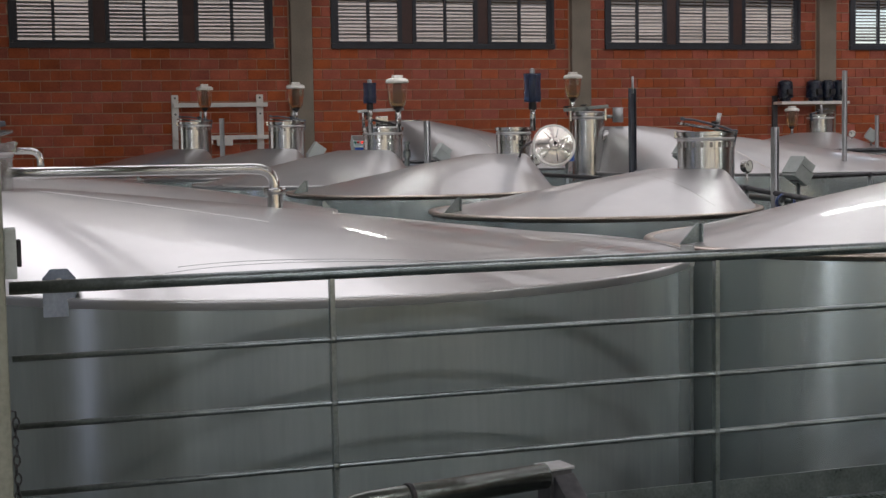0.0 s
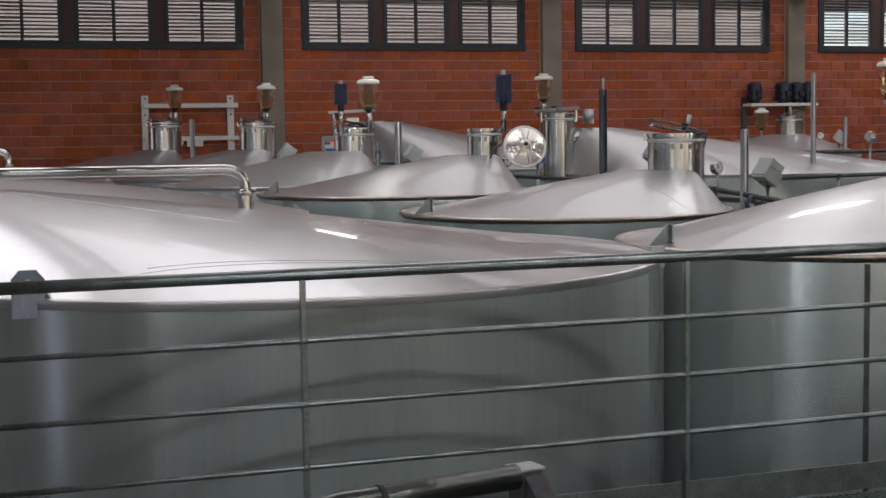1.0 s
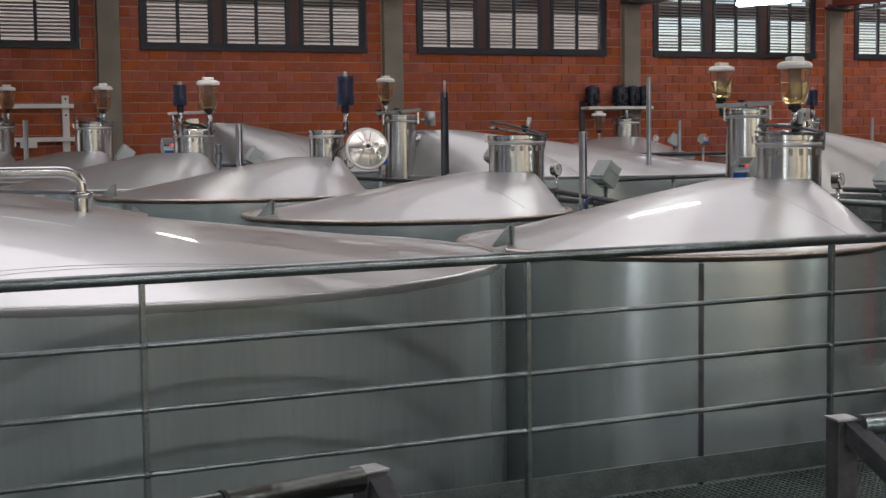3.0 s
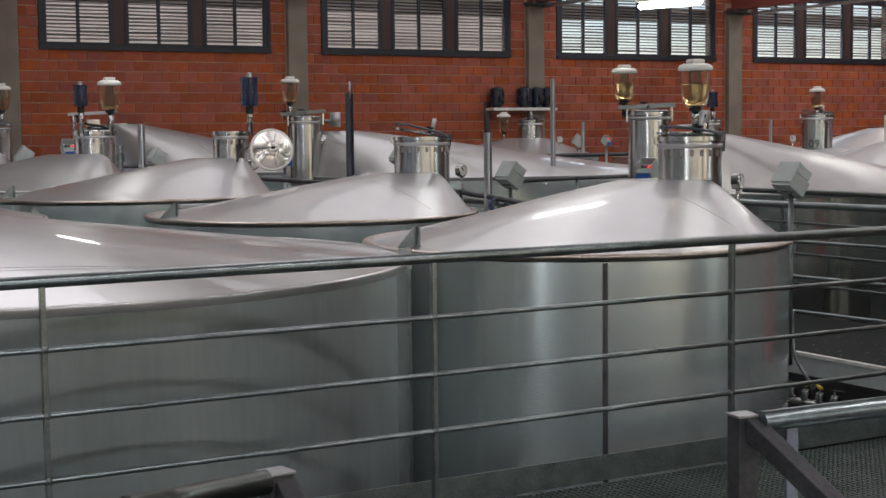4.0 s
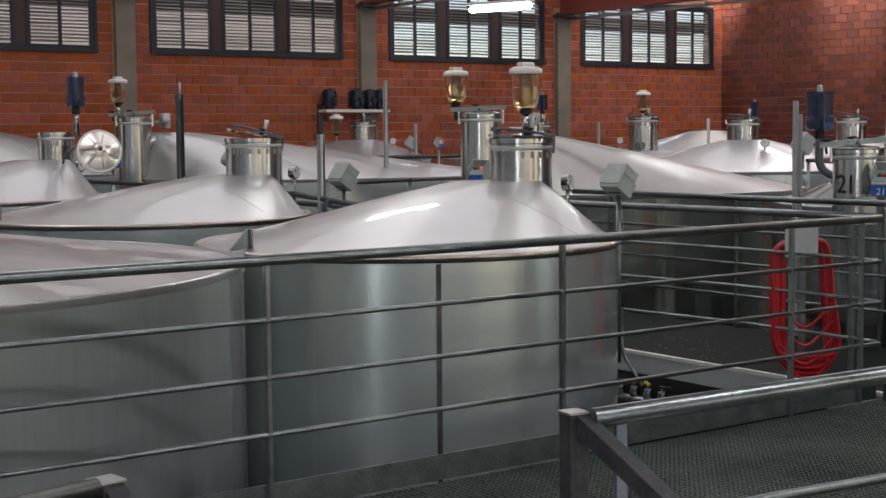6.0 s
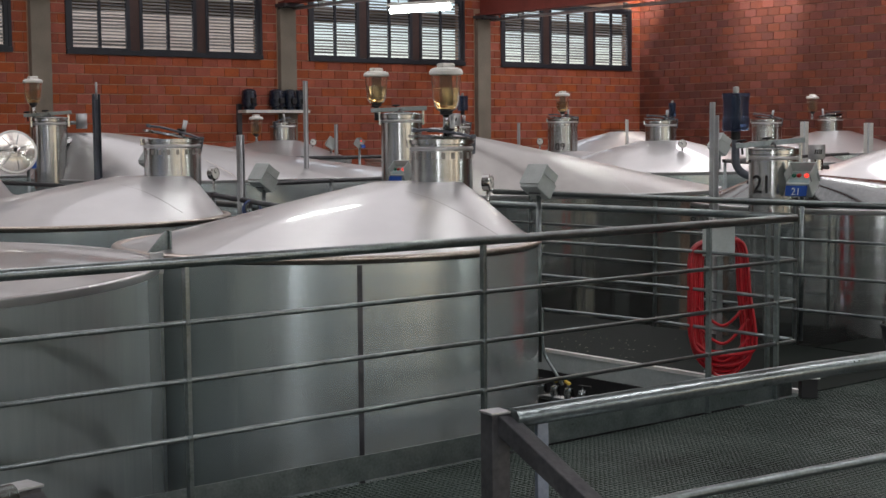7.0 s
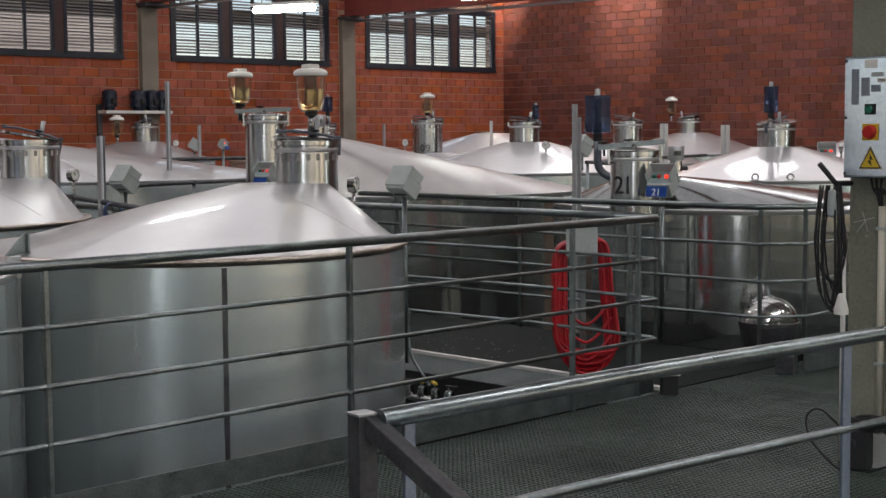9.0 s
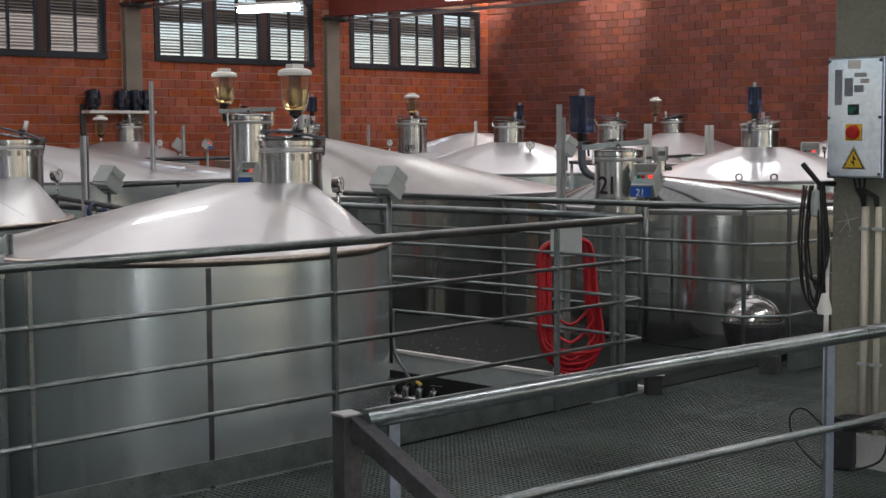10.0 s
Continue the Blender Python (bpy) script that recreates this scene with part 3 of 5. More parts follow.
def tank(x, y, r, rim, toward, top_r, top_off, top_z, neck_r, neck_off, neck_top, label, group, cover=True, swing=200, tilt=8, lip=0.0, base=LOW, lugs=(), seams=(), neck_at=None, lid_mat=STEEL_LID, shell_mat=STEEL_SHELL, edge_strip=None, style="plate", bulge=0.0):
    """A steel vat: shell, rolled rim, oblique conical lid, manhole neck. toward: bearing of the neck, degrees from +x."""
    t = thing("wine_tank", pose(x, y, base), label, "tank", group)
    h = rim - base
    ux, uy = math.cos(radians(toward)), math.sin(radians(toward))
    part("shell", turned([(r, 0), (r, h - 0.03)], 128), shell_mat, t)
    if lip:
        rim_line = [(r - 0.001, h - 0.026), (r + 0.004 + lip, h - 0.010), (r + 0.007 + lip, h - 0.002), (r + 0.003 + lip, h + 0.008), (r - 0.006 + lip, h + 0.014), (r - 0.03, h + 0.014), (r - 0.03, h - 0.01)]
    else:
        rim_line = [(r - 0.001, h - 0.032), (r + 0.001, h - 0.030), (r + 0.001, h - 0.006), (r + 0.004, h + 0.002), (r + 0.002, h + 0.009), (r - 0.008, h + 0.012), (r - 0.03, h + 0.012), (r - 0.03, h - 0.01)]
    part("rolled_rim", turned(rim_line, 128, sharp=False), RIM_BROWN if lip else STEEL_LID, t)
    z0, z1, r0 = h + 0.006, top_z - base, r - 0.028
    prof = [(r0, z0)]
    n = 12
    for k in range(1, n + 1):
        s = k / n
        e = lid_rise(s, bulge)
        prof.append((r0 + (top_r - r0) * s, z0 + (z1 - z0) * e, (ux * top_off * s, uy * top_off * s)))
    prof.append((top_r * 0.97, z1 + 0.0005, (ux * top_off, uy * top_off)))
    prof.append((0.0, z1 + 0.002, (ux * top_off, uy * top_off)))
    bm = turned(prof, 128, sharp=False)
    for ed in bm.edges:
        if len(ed.link_faces) == 2 and ed.calc_face_angle(0) > radians(4) and all(abs(v.co.z - z1) < 1e-4 for v in ed.verts):
            ed.smooth = False
    part("lid", bm, lid_mat, t)
    # welded joint down the shell
    for a in seams:
        part("shell_strip", box(r - 0.004, r + 0.006, -0.014, 0.014, 0.1, h - 0.035, bevel=0.002, m=pose(0, 0, 0, 0, 0, a)), DARK_STEEL, t, "dark joint strip down the shell")
    nx, ny, nt = ux * neck_off, uy * neck_off, neck_top - base
    if neck_at:
        nx, ny = neck_at[0] - x, neck_at[1] - y
    bm = bmesh.new()
    low = z0 - 0.1 if neck_at or neck_off + neck_r > top_off + top_r + 0.05 else z1 - 0.05
    add_turned(bm, [(neck_r, low), (neck_r, nt - 0.035), (neck_r + 0.014, nt - 0.03), (neck_r + 0.014, nt), (neck_r - 0.01, nt), (neck_r - 0.01, low + 0.05), (0, low + 0.05)], 48, (nx, ny))
    sharpen(bm)
    part("neck", bm, STEEL_NECK, t)
    bm = bmesh.new()
    add_turned(bm, [(neck_r + 0.001, nt - 0.075), (neck_r + 0.006, nt - 0.07), (neck_r + 0.006, nt - 0.052), (neck_r + 0.001, nt - 0.047)], 48, (nx, ny))
    part("neck_band", bm, STEEL_LID, t)
    if r < 1.4:      # a row of small punched slots under the neck's rim
        me = bpy.data.meshes.new("slot")
        bm = box(neck_r - 0.002, neck_r + 0.0015, -0.013, 0.013, -0.021, 0.021)
        bm.to_mesh(me)
        bm.free()
        me.materials.append(SLOT_GREY)
        for dz in (0.106,):
            for k in range(20):
                ob = new("slot", me)
                ob.parent = t
                ob.matrix_basis = pose(nx, ny, nt - dz, 0, 0, k * 360 / 20)
    if cover:
        if style == "beam":
            beam_cover(t, nx, ny, nt - 0.008, neck_r, swing, tilt)
        elif style == "bridge":
            bridge_cover(t, nx, ny, nt - 0.008, neck_r, swing)
        else:
            cover_parts(t, nx, ny, nt - 0.008, neck_r, swing, tilt)
    for a in lugs:
        c, s_ = math.cos(radians(a)), math.sin(radians(a))
        lug(t, (r + 0.004 + lip) * c, (r + 0.01 + lip) * s_, h + 0.005, a + 180, 1.0 if r < 1.4 else 0.5)
    if edge_strip is not None:
        part("edge_strip", box(r - 0.004, r + 0.014, -0.016, 0.016, 0.1, h + 0.015, bevel=0.003, m=pose(0, 0, 0, 0, 0, edge_strip)), GALVANISED, t, "pale upright steel strip at the shell's edge")
        part("strip_hook", box(r - 0.05, r + 0.02, -0.022, -0.013, h - 0.05, h + 0.06, bevel=0.003, m=pose(0, 0, 0, 0, 0, edge_strip)), ALU, t)
    return t


SMALL, BIG = "small wine tanks", "large wine tanks"
SMALL_LABEL = "stainless steel wine tank with an oblique conical lid and manhole neck"
BIG_LABEL = "wide stainless steel wine tank with a shallow conical lid"
# one side of the aisle, front to back
T1 = tank(5.01, 7.26, 1.30, 0.95, 0, 0.29, 0.70, 1.30, 0.205, 0.91, 1.575, SMALL_LABEL, SMALL, swing=-35, tilt=3, lip=0.02, lugs=(185,), seams=(242.4,))
T2 = tank(4.61, 10.36, 1.30, 0.99, 0, 0.30, 0.82, 1.29, 0.23, 1.0, 1.59, SMALL_LABEL, SMALL, swing=-28, tilt=11, lip=0.02, lugs=(186,))
tank(4.02, 13.10, 1.30, 1.06, 0, 0.26, 0.80, 1.40, 0.17, 0.95, 1.66, "stainless steel wine tank with its manhole cover swung open", SMALL, cover=False, lip=0.02, lugs=(186,))
tank(3.50, 15.95, 1.30, 1.07, 0, 0.32, 0.70, 1.43, 0.23, 0.92, 1.68, SMALL_LABEL, SMALL, swing=-18, style="bridge")
tank(2.95, 18.80, 1.25, 1.09, 0, 0.28, 0.80, 1.44, 0.24, 0.92, 1.80, SMALL_LABEL, SMALL, swing=-12, tilt=5)
tank(2.05, 21.0, 1.25, 1.09, 0, 0.28, 0.80, 1.44, 0.24, 0.90, 1.84, SMALL_LABEL, SMALL, swing=-8, tilt=5)
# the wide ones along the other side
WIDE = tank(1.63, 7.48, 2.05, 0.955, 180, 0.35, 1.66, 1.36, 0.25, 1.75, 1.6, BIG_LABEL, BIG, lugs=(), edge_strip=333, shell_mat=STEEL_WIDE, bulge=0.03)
tank(0.81, 11.42, 1.90, 1.0, 180, 0.35, 1.3, 1.385, 0.25, 1.4, 1.6, BIG_LABEL, BIG, lugs=(0,), bulge=0.25)
tank(-0.2, 16.9, 1.95, 1.11, 180, 0.35, 1.5, 1.40, 0.25, 1.6, 1.6, BIG_LABEL, BIG, lugs=(0,))
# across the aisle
T21 = tank(10.93, 7.2, 1.7, 0.983, 180, 0.21, 1.35, 1.25, 0.19, 0, 1.46, "wide polished wine tank with a painted number on its neck", BIG, swing=-50, tilt=5, style="beam", lugs=(250,), neck_at=(9.05, 6.97), lid_mat=STEEL_DARK_LID, shell_mat=STEEL_BRIGHT)
AISLE = tank(10.75, 11.35, 1.9, 1.0, 180, 0.25, 1.5, 1.60, 0.205, 0, 1.80, BIG_LABEL, BIG, swing=-38, tilt=2, style="beam", neck_at=(8.66, 11.25), lid_mat=STEEL_GREY_LID, shell_mat=STEEL_BRIGHT)
N1 = tank(9.6, 16.2, 2.55, 1.10, 184, 0.28, 2.1, 1.66, 0.20, 0, 1.83, BIG_LABEL, BIG, swing=-24, tilt=4, style="beam", neck_at=(7.05, 16.0))
# an outlet spout, a clamp and a side arm on that neck
for nm, p0, p1, ra, rb, mt in (("spout", (0.0, 0.0, -0.42), (0.30, -0.14, -0.22), 0.13, 0.045, STEEL_POLISHED), ("side_arm", (0.10, -0.05, -0.38), (0.30, -0.13, -0.30), 0.03, 0.04, BLACK), ("sensor_head", (0.33, -0.15, -0.12), (0.33, -0.15, 0.06), 0.065, 0.065, ALU), ("stub_pipe", (0.15, -0.07, -0.05), (0.30, -0.14, -0.05), 0.022, 0.022, GALVANISED)):
    a0, a1 = Vector((7.05 - 9.6, 16.0 - 16.2, 1.83 - LOW)) + Vector(p0), Vector((7.05 - 9.6, 16.0 - 16.2, 1.83 - LOW)) + Vector(p1)
    part(nm, tube([a0, a1], [ra, rb], 16), mt, N1)


def lid_line(t, rim, toward, r, top_r, top_off, top_z, p0, p1, width, mat, bulge=0.0):
    """A straight weld bead laid on a tank's oblique lid, between two plan points."""
    x, y, base = t.matrix_world.translation
    ux, uy, r0 = math.cos(radians(toward)), math.sin(radians(toward)), r - 0.028
    pts = []
    for k in range(15):
        qx, qy = p0[0] + (p1[0] - p0[0]) * k / 14 - x, p0[1] + (p1[1] - p0[1]) * k / 14 - y
        lo, hi = 0.0, 1.0
        for _ in range(30):      # the ring of the cone that passes through this plan point
            s = (lo + hi) / 2
            inside = math.hypot(qx - ux * top_off * s, qy - uy * top_off * s) < r0 + (top_r - r0) * s
            lo, hi = (s, hi) if inside else (lo, s)
        e = lid_rise(s, bulge)
        pts.append((qx, qy, rim + 0.006 - base + (top_z - rim - 0.006) * e + 0.0015 - width / 2))
    part("weld_seam", tube(pts, width / 2, 6), mat, t)


lid_line(T1, 0.95, 0, 1.30, 0.29, 0.70, 1.30, (5.36, 6.93), (5.51, 6.22), 0.024, STEEL_GREY_LID)
lid_line(T2, 0.99, 0, 1.30, 0.30, 0.82, 1.29, (4.97, 10.02), (5.12, 9.33), 0.024, STEEL_GREY_LID)
lid_line(WIDE, 0.955, 180, 2.05, 0.35, 1.66, 1.36, (0.52, 5.93), (2.12, 5.91), 0.003, GALVANISED, 0.03)
lid_line(WIDE, 0.955, 180, 2.05, 0.35, 1.66, 1.36, (0.75, 5.97), (1.95, 5.945), 0.0025, GALVANISED, 0.03)
lid_line(WIDE, 0.955, 180, 2.05, 0.35, 1.66, 1.36, (0.25, 7.27), (1.27, 6.66), 0.005, STEEL_LID, 0.03)
lid_line(AISLE, 1.0, 180, 1.9, 0.25, 1.5, 1.60, (10.62, 10.6), (10.2, 9.52), 0.012, STEEL_LID)
# brighter steel puts the weld ridge's highlight into the bead
lid_line(N1, 1.10, 184, 2.55, 0.28, 2.1, 1.66, (8.30, 14.80), (8.44, 14.02), 0.016, DISH_STEEL)
tank(16.3, 20.5, 1.1, 1.15, 0, 0.25, 0.3, 1.50, 0.2, 0, 1.79, SMALL_LABEL, SMALL, swing=-48, tilt=6, neck_at=(16.7, 19.95))
BACK = tank(7.65, 20.35, 2.0, 1.10, 184, 0.3, 1.65, 1.80, 0.2, 1.65, 1.815, BIG_LABEL, BIG, cover=False)
# bead again in brighter steel, for its highlight
lid_line(BACK, 1.10, 184, 2.0, 0.3, 1.65, 1.80, (6.72, 19.75), (6.92, 18.85), 0.014, DISH_STEEL)
tank(12.6, 20.2, 1.5, 1.22, 20, 0.3, 0.5, 1.52, 0.22, 0.6, 1.82, SMALL_LABEL, SMALL)
tank(14.5, 13.1, 1.75, 1.10, 0, 0.3, 0.1, 1.49, 0.21, 0.05, 1.76, SMALL_LABEL, SMALL, swing=-48, tilt=5)
tank(15.4, 9.65, 1.6, 1.04, 30, 0.3, 0.2, 1.42, 0.235, 0.18, 1.70, SMALL_LABEL, SMALL, swing=180)
K9 = tank(16.5, 16.6, 1.2, 1.1, 180, 0.3, 0.3, 1.31, 0.24, 0.42, 1.84, "stainless steel wine tank with a painted number on its neck", SMALL, swing=-44, tilt=3)
tank(19.6, 18.6, 2.0, 1.15, 0, 0.3, 0.1, 1.62, 0.2, 0.0, 1.64, BIG_LABEL, BIG, cover=False)
tank(18.9, 14.7, 1.3, 1.1, 0, 0.3, 0.1, 1.45, 0.24, 0.0, 1.80, SMALL_LABEL, SMALL, swing=-50)
tank(22.6, 16.1, 1.6, 1.2, 0, 0.3, 0.1, 1.60, 0.23, 0.0, 1.866, SMALL_LABEL, SMALL, swing=90)
tank(21.3, 11.4, 1.4, 1.1, 0, 0.3, 0.1, 1.60, 0.22, 0.0, 1.85, SMALL_LABEL, SMALL)


# ---- fittings on the tanks ----
def airlock(x, y, z, top, s=1.0):
    """A fermentation airlock: stem, clear bowl half full, white cap. z: its foot; top: height of the cap."""
    a = thing("airlock_jar", pose(x, y, z), "clear airlock jar with amber liquid and white cap", "airlock", "airlock jars")
    h = top - z
    b = h - 0.345 * s
    part("stem", tube([(0, 0, 0), (0, 0, b + 0.01)], 0.025 * s, 12), STEEL_POLISHED, a)
    part("collar", turned([(0.02, b - 0.02), (0.045 * s, b - 0.015), (0.045 * s, b + 0.012), (0.02, b + 0.02)], 16), BLACK, a)
    bowl = part("bowl", turned([(0.050 * s, b + 0.006), (0.068 * s, b + 0.016 * s), (0.084 * s, b + 0.045 * s), (0.094 * s, b + 0.09 * s), (0.101 * s, b + 0.16 * s), (0.108 * s, b + 0.27 * s), (0.103 * s, b + 0.27 * s), (0.096 * s, b + 0.16 * s), (0.089 * s, b + 0.09 * s), (0.079 * s, b + 0.049 * s), (0.062 * s, b + 0.022 * s), (0.0, b + 0.014)], 32), JAR_CLEAR, a)
    part("liquid", turned([(0.0, b + 0.018), (0.060 * s, b + 0.025 * s), (0.077 * s, b + 0.051 * s), (0.087 * s, b + 0.092 * s), (0.0945 * s, b + 0.172 * s), (0.0, b + 0.174 * s)], 28), WINE, bowl)
    part("float", turned([(0.0, b + 0.05 * s), (0.042 * s, b + 0.052 * s), (0.045 * s, b + 0.262 * s), (0.0, b + 0.264 * s)], 20), JAR_FLOAT, bowl, "smoky inner cylinder")
    part("cap", turned([(0.106 * s, b + 0.262 * s), (0.120 * s, b + 0.266 * s), (0.122 * s, b + 0.284 * s), (0.112 * s, b + 0.302 * s), (0.085 * s, b + 0.314 * s), (0.0, b + 0.317 * s)], 32), PLASTIC_WHITE, a)
    part("cap_grip", box(-0.055 * s, 0.055 * s, -0.04 * s, 0.04 * s, b + 0.312 * s, b + 0.346 * s, bevel=0.012 * s), PLASTIC_WHITE, a)
    return a


airlock(5.965, 7.262, 1.60, 2.075, 0.93)
airlock(8.465, 11.40, 1.75, 2.27, 1.05)
airlock(4.552, 15.756, 1.63, 2.285, 1.1)
airlock(4.022, 18.876, 1.75, 2.33, 1.05)
airlock(3.12, 21.07, 1.78, 2.39, 1.05)
airlock(6.88, 16.07, 1.80, 2.33, 0.95)
airlock(16.03, 16.55, 1.80, 2.28, 1.0)
airlock(22.32, 16.3, 1.82, 2.29, 1.0)
airlock(12.69, 20.5, 1.48, 1.96, 1.0)


def blue_trap(x, y, z, bottom, top, r, elbow=None):
    """A blue water-trap bottle on a pipe."""
    a = thing("water_trap", pose(x, y, z), "dark blue plastic water trap bottle on a steel pipe", "water trap", "water traps")
    b, h = bottom - z, top - z
    pts = [(0, 0, 0), (0, 0, b + 0.02)]
    if elbow:
        pts = arc((elbow[0], elbow[1], 0.0), (0, 0, 0.0), (0, 0, 0.16), 8) + [(0, 0, b + 0.02)]
    part("pipe", tube(pts, 0.034 if elbow else 0.028, 16), BLUE_GREY if elbow else STEEL_POLISHED, a)
    n = h - b
    bottle = part("bottle", turned([(0.03, b), (r * 0.93, b + 0.01 * n), (r, b + 0.04 * n), (r, b + 0.24 * n), (r * 1.03, b + 0.25 * n), (r * 1.03, b + 0.29 * n), (r * 0.97, b + 0.31 * n), (r * 0.95, b + 0.55 * n), (r, b + 0.72 * n), (r, b + 0.80 * n), (r * 1.05, b + 0.81 * n), (r * 1.05, b + 0.84 * n), (0.0, b + 0.85 * n)], 36), BLUE_CLEAR, a)
    part("coupling", turned([(0.034, b - 0.07), (0.040, b - 0.065), (0.040, b - 0.005), (0.03, b)], 18), BLACK, a)
    part("inner_tube", tube([(0, 0, b), (0, 0, b + 0.8 * n)], 0.03, 12), MOTOR_BLUE, bottle)
    part("nozzle", turned([(0.026, b + 0.83 * n), (0.026, h - 0.01), (0.0, h)], 14), ALU, bottle)
    return a


blue_trap(9.472, 7.689, 1.22, 1.61, 1.99, 0.112, elbow=(0.12, -0.2))
blue_trap(5.144, 13.02, 1.62, 1.90, 2.235, 0.085)
blue_trap(4.193, 15.648, 1.62, 1.96, 2.24, 0.075)
blue_trap(15.305, 9.665, 1.66, 1.84, 2.23, 0.09)
blue_trap(17.6, 15.6, 1.05, 1.85, 2.12, 0.06)
blue_trap(16.93, 20.13, 1.75, 2.03, 2.36, 0.10)

# the swung-open cover beside the third neck
dish = thing("open_manhole_cover", pose(5.20, 12.62, 1.475) @ look((0, 0, 0), (0.25, 1, -0.28)), "dished round steel manhole cover hanging open", "manhole cover")
part("dish", turned([(0.0, 0.05), (0.12, 0.032), (0.175, 0.0), (0.19, -0.012), (0.20, 0.0), (0.197, 0.014), (0.178, 0.020), (0.12, 0.052), (0.06, 0.066), (0.0, 0.07)], 48), DISH_STEEL, dish)
part("gasket", turned([(0.183, 0.004), (0.186, 0.019), (0.202, 0.021), (0.209, 0.010), (0.207, -0.010)], 48), PLASTIC_WHITE, dish, "pale rubber gasket")
part("hub", turned([(0.0, 0.085), (0.018, 0.085), (0.020, 0.10), (0.034, 0.10), (0.040, 0.085), (0.056, 0.080), (0.060, 0.062)], 24), DISH_STEEL, dish)
part("hub_bolt", turned([(0.016, 0.08), (0.016, 0.097), (0.0, 0.098)], 12), BLACK, dish)
for k in range(7):
    a = 2 * math.pi * k / 7 + 0.4
    part("rib", tube([(0.045 * math.cos(a), 0.045 * math.sin(a), 0.068), (0.12 * math.cos(a), 0.12 * math.sin(a), 0.053), (0.165 * math.cos(a), 0.165 * math.sin(a), 0.027)], 0.0035, 6), DARK_STEEL, dish)
part("hinge_arm", tube([(-0.2, 0.05, 0.0), (-0.30, 0.0, -0.05), (-0.33, -0.1, -0.12)], 0.012, 8), DARK_STEEL, dish)


def gauge_post(x, y, z0, z1, w=0.06, cap=False, mat=ALU, turn=25):
    a = thing("level_gauge", pose(x, y, z0, 0, 0, turn), "upright aluminium level gauge channel", "level gauge", "level gauges")
    bm = bmesh.new()
    h = z1 - z0
    add_box(bm, -w / 2, w / 2, -0.008, 0.0, 0, h, bevel=0.002)
    add_box(bm, -w / 2, -w / 2 + 0.008, -0.035, -0.008, 0, h, bevel=0.002)
    add_box(bm, w / 2 - 0.008, w / 2, -0.035, -0.008, 0, h, bevel=0.002)
    part("channel", bm, mat, a)
    part("sight_tube", tube([(0, -0.022, h - 0.06 if cap else 0.02), (0, -0.022, h + (0.14 if cap else 0.0))], 0.014 if cap else 0.012, 10), ALU, a)
    part("foot", box(-w * 0.7, w * 0.7, -0.05, 0.015, -0.02, 0.02, bevel=0.004), DARK_STEEL, a)
    return a


gauge_post(6.188, 10.28, LOW, 1.617, 0.075)
gauge_post(7.25, 15.2, LOW, 2.10, 0.11, cap=True, mat=BLUE_GREY)
gauge_post(9.43, 14.145, LOW, 2.253, 0.06)
gauge_post(8.80, 7.40, LOW, 1.843, 0.055)
gauge_post(8.90, 7.44, LOW, 1.74, 0.03)
gauge_post(4.75, 15.3, LOW, 1.75, 0.08)
gauge_post(13.4, 19.2, LOW, 1.78, 0.07)
gauge_post(16.37, 18.0, LOW, 1.79, 0.06)
gauge_post(17.14, 16.2, LOW, 1.82, 0.07, mat=WHITE_PAINT)
gauge_post(17.07, 12.6, LOW, 1.74, 0.12, mat=WHITE_PAINT, turn=-54)
gauge_post(17.18, 11.6, LOW, 1.71, 0.13, mat=WHITE_PAINT, turn=-56)


def control_box(x, y, z, turn, foot, lit=False, s=1.0):
    """A sloping control box on a stalk that stands at height foot."""
    a = thing("control_box", pose(x, y, foot, 0, 0, turn), "grey sloping control box on a steel stalk", "control box", "tank control boxes")
    h = z - foot
    part("stalk", tube([(0, 0, 0), (0, 0, h - 0.05 * s)], 0.018, 10), GALVANISED, a)
    part("bracket", box(-0.06 * s, 0.06 * s, -0.05 * s, 0.05 * s, h - 0.07 * s, h - 0.05 * s, bevel=0.004), DARK_STEEL, a)
    m = pose(0, 0, h, 35, 0, 0)
    shell = part("housing", box(-0.095 * s, 0.095 * s, -0.085 * s, 0.085 * s, -0.075 * s, 0.050 * s, bevel=0.008, m=m), BOX_GREY, a)
    part("face_plate", box(-0.08 * s, 0.08 * s, -0.065 * s, 0.065 * s, 0.0505 * s, 0.054 * s, bevel=0.002, m=m), FACE_TEAL if lit else BOX_GREY, shell)
    bm = bmesh.new()
    add_box(bm, -0.105 * s, 0.105 * s, 0.086 * s, 0.098 * s, -0.05 * s, 0.125 * s, bevel=0.003, m=m)
    for sx in (-0.105, 0.097):
        add_box(bm, sx * s, (sx + 0.008) * s, -0.05 * s, 0.086 * s, 0.045 * s, 0.118 * s, bevel=0.002, m=m)
    part("visor", bm, BOX_GREY, shell)
    if lit:
        for dx, mat, nm in ((0.045, RED_GLOW, "red_button"), (-0.015, RED_KNOB, "red_knob"), (-0.055, GREEN_KNOB, "green_button")):
            bm = bmesh.new()
            add_turned(bm, [(0.018 * s, 0.0), (0.018 * s, 0.014), (0.0, 0.018)], 16)
            bmesh.ops.transform(bm, matrix=m @ pose(dx * s, 0.01, 0.054 * s), verts=bm.verts)
            part(nm, bm, mat, shell)
        part("sign_field", box(-0.085 * s, 0.085 * s, -0.004, 0.0, -0.10 * s, -0.02 * s, m=pose(0, -0.105 * s, h - 0.0, -12, 0, 0)), LABEL_BLUE, shell, "blue enamel sign field")
    return a


control_box(6.767, 7.226, 1.25, 92, 0.0, s=0.92)
control_box(6.89, 11.02, 1.20, 95, LOW)
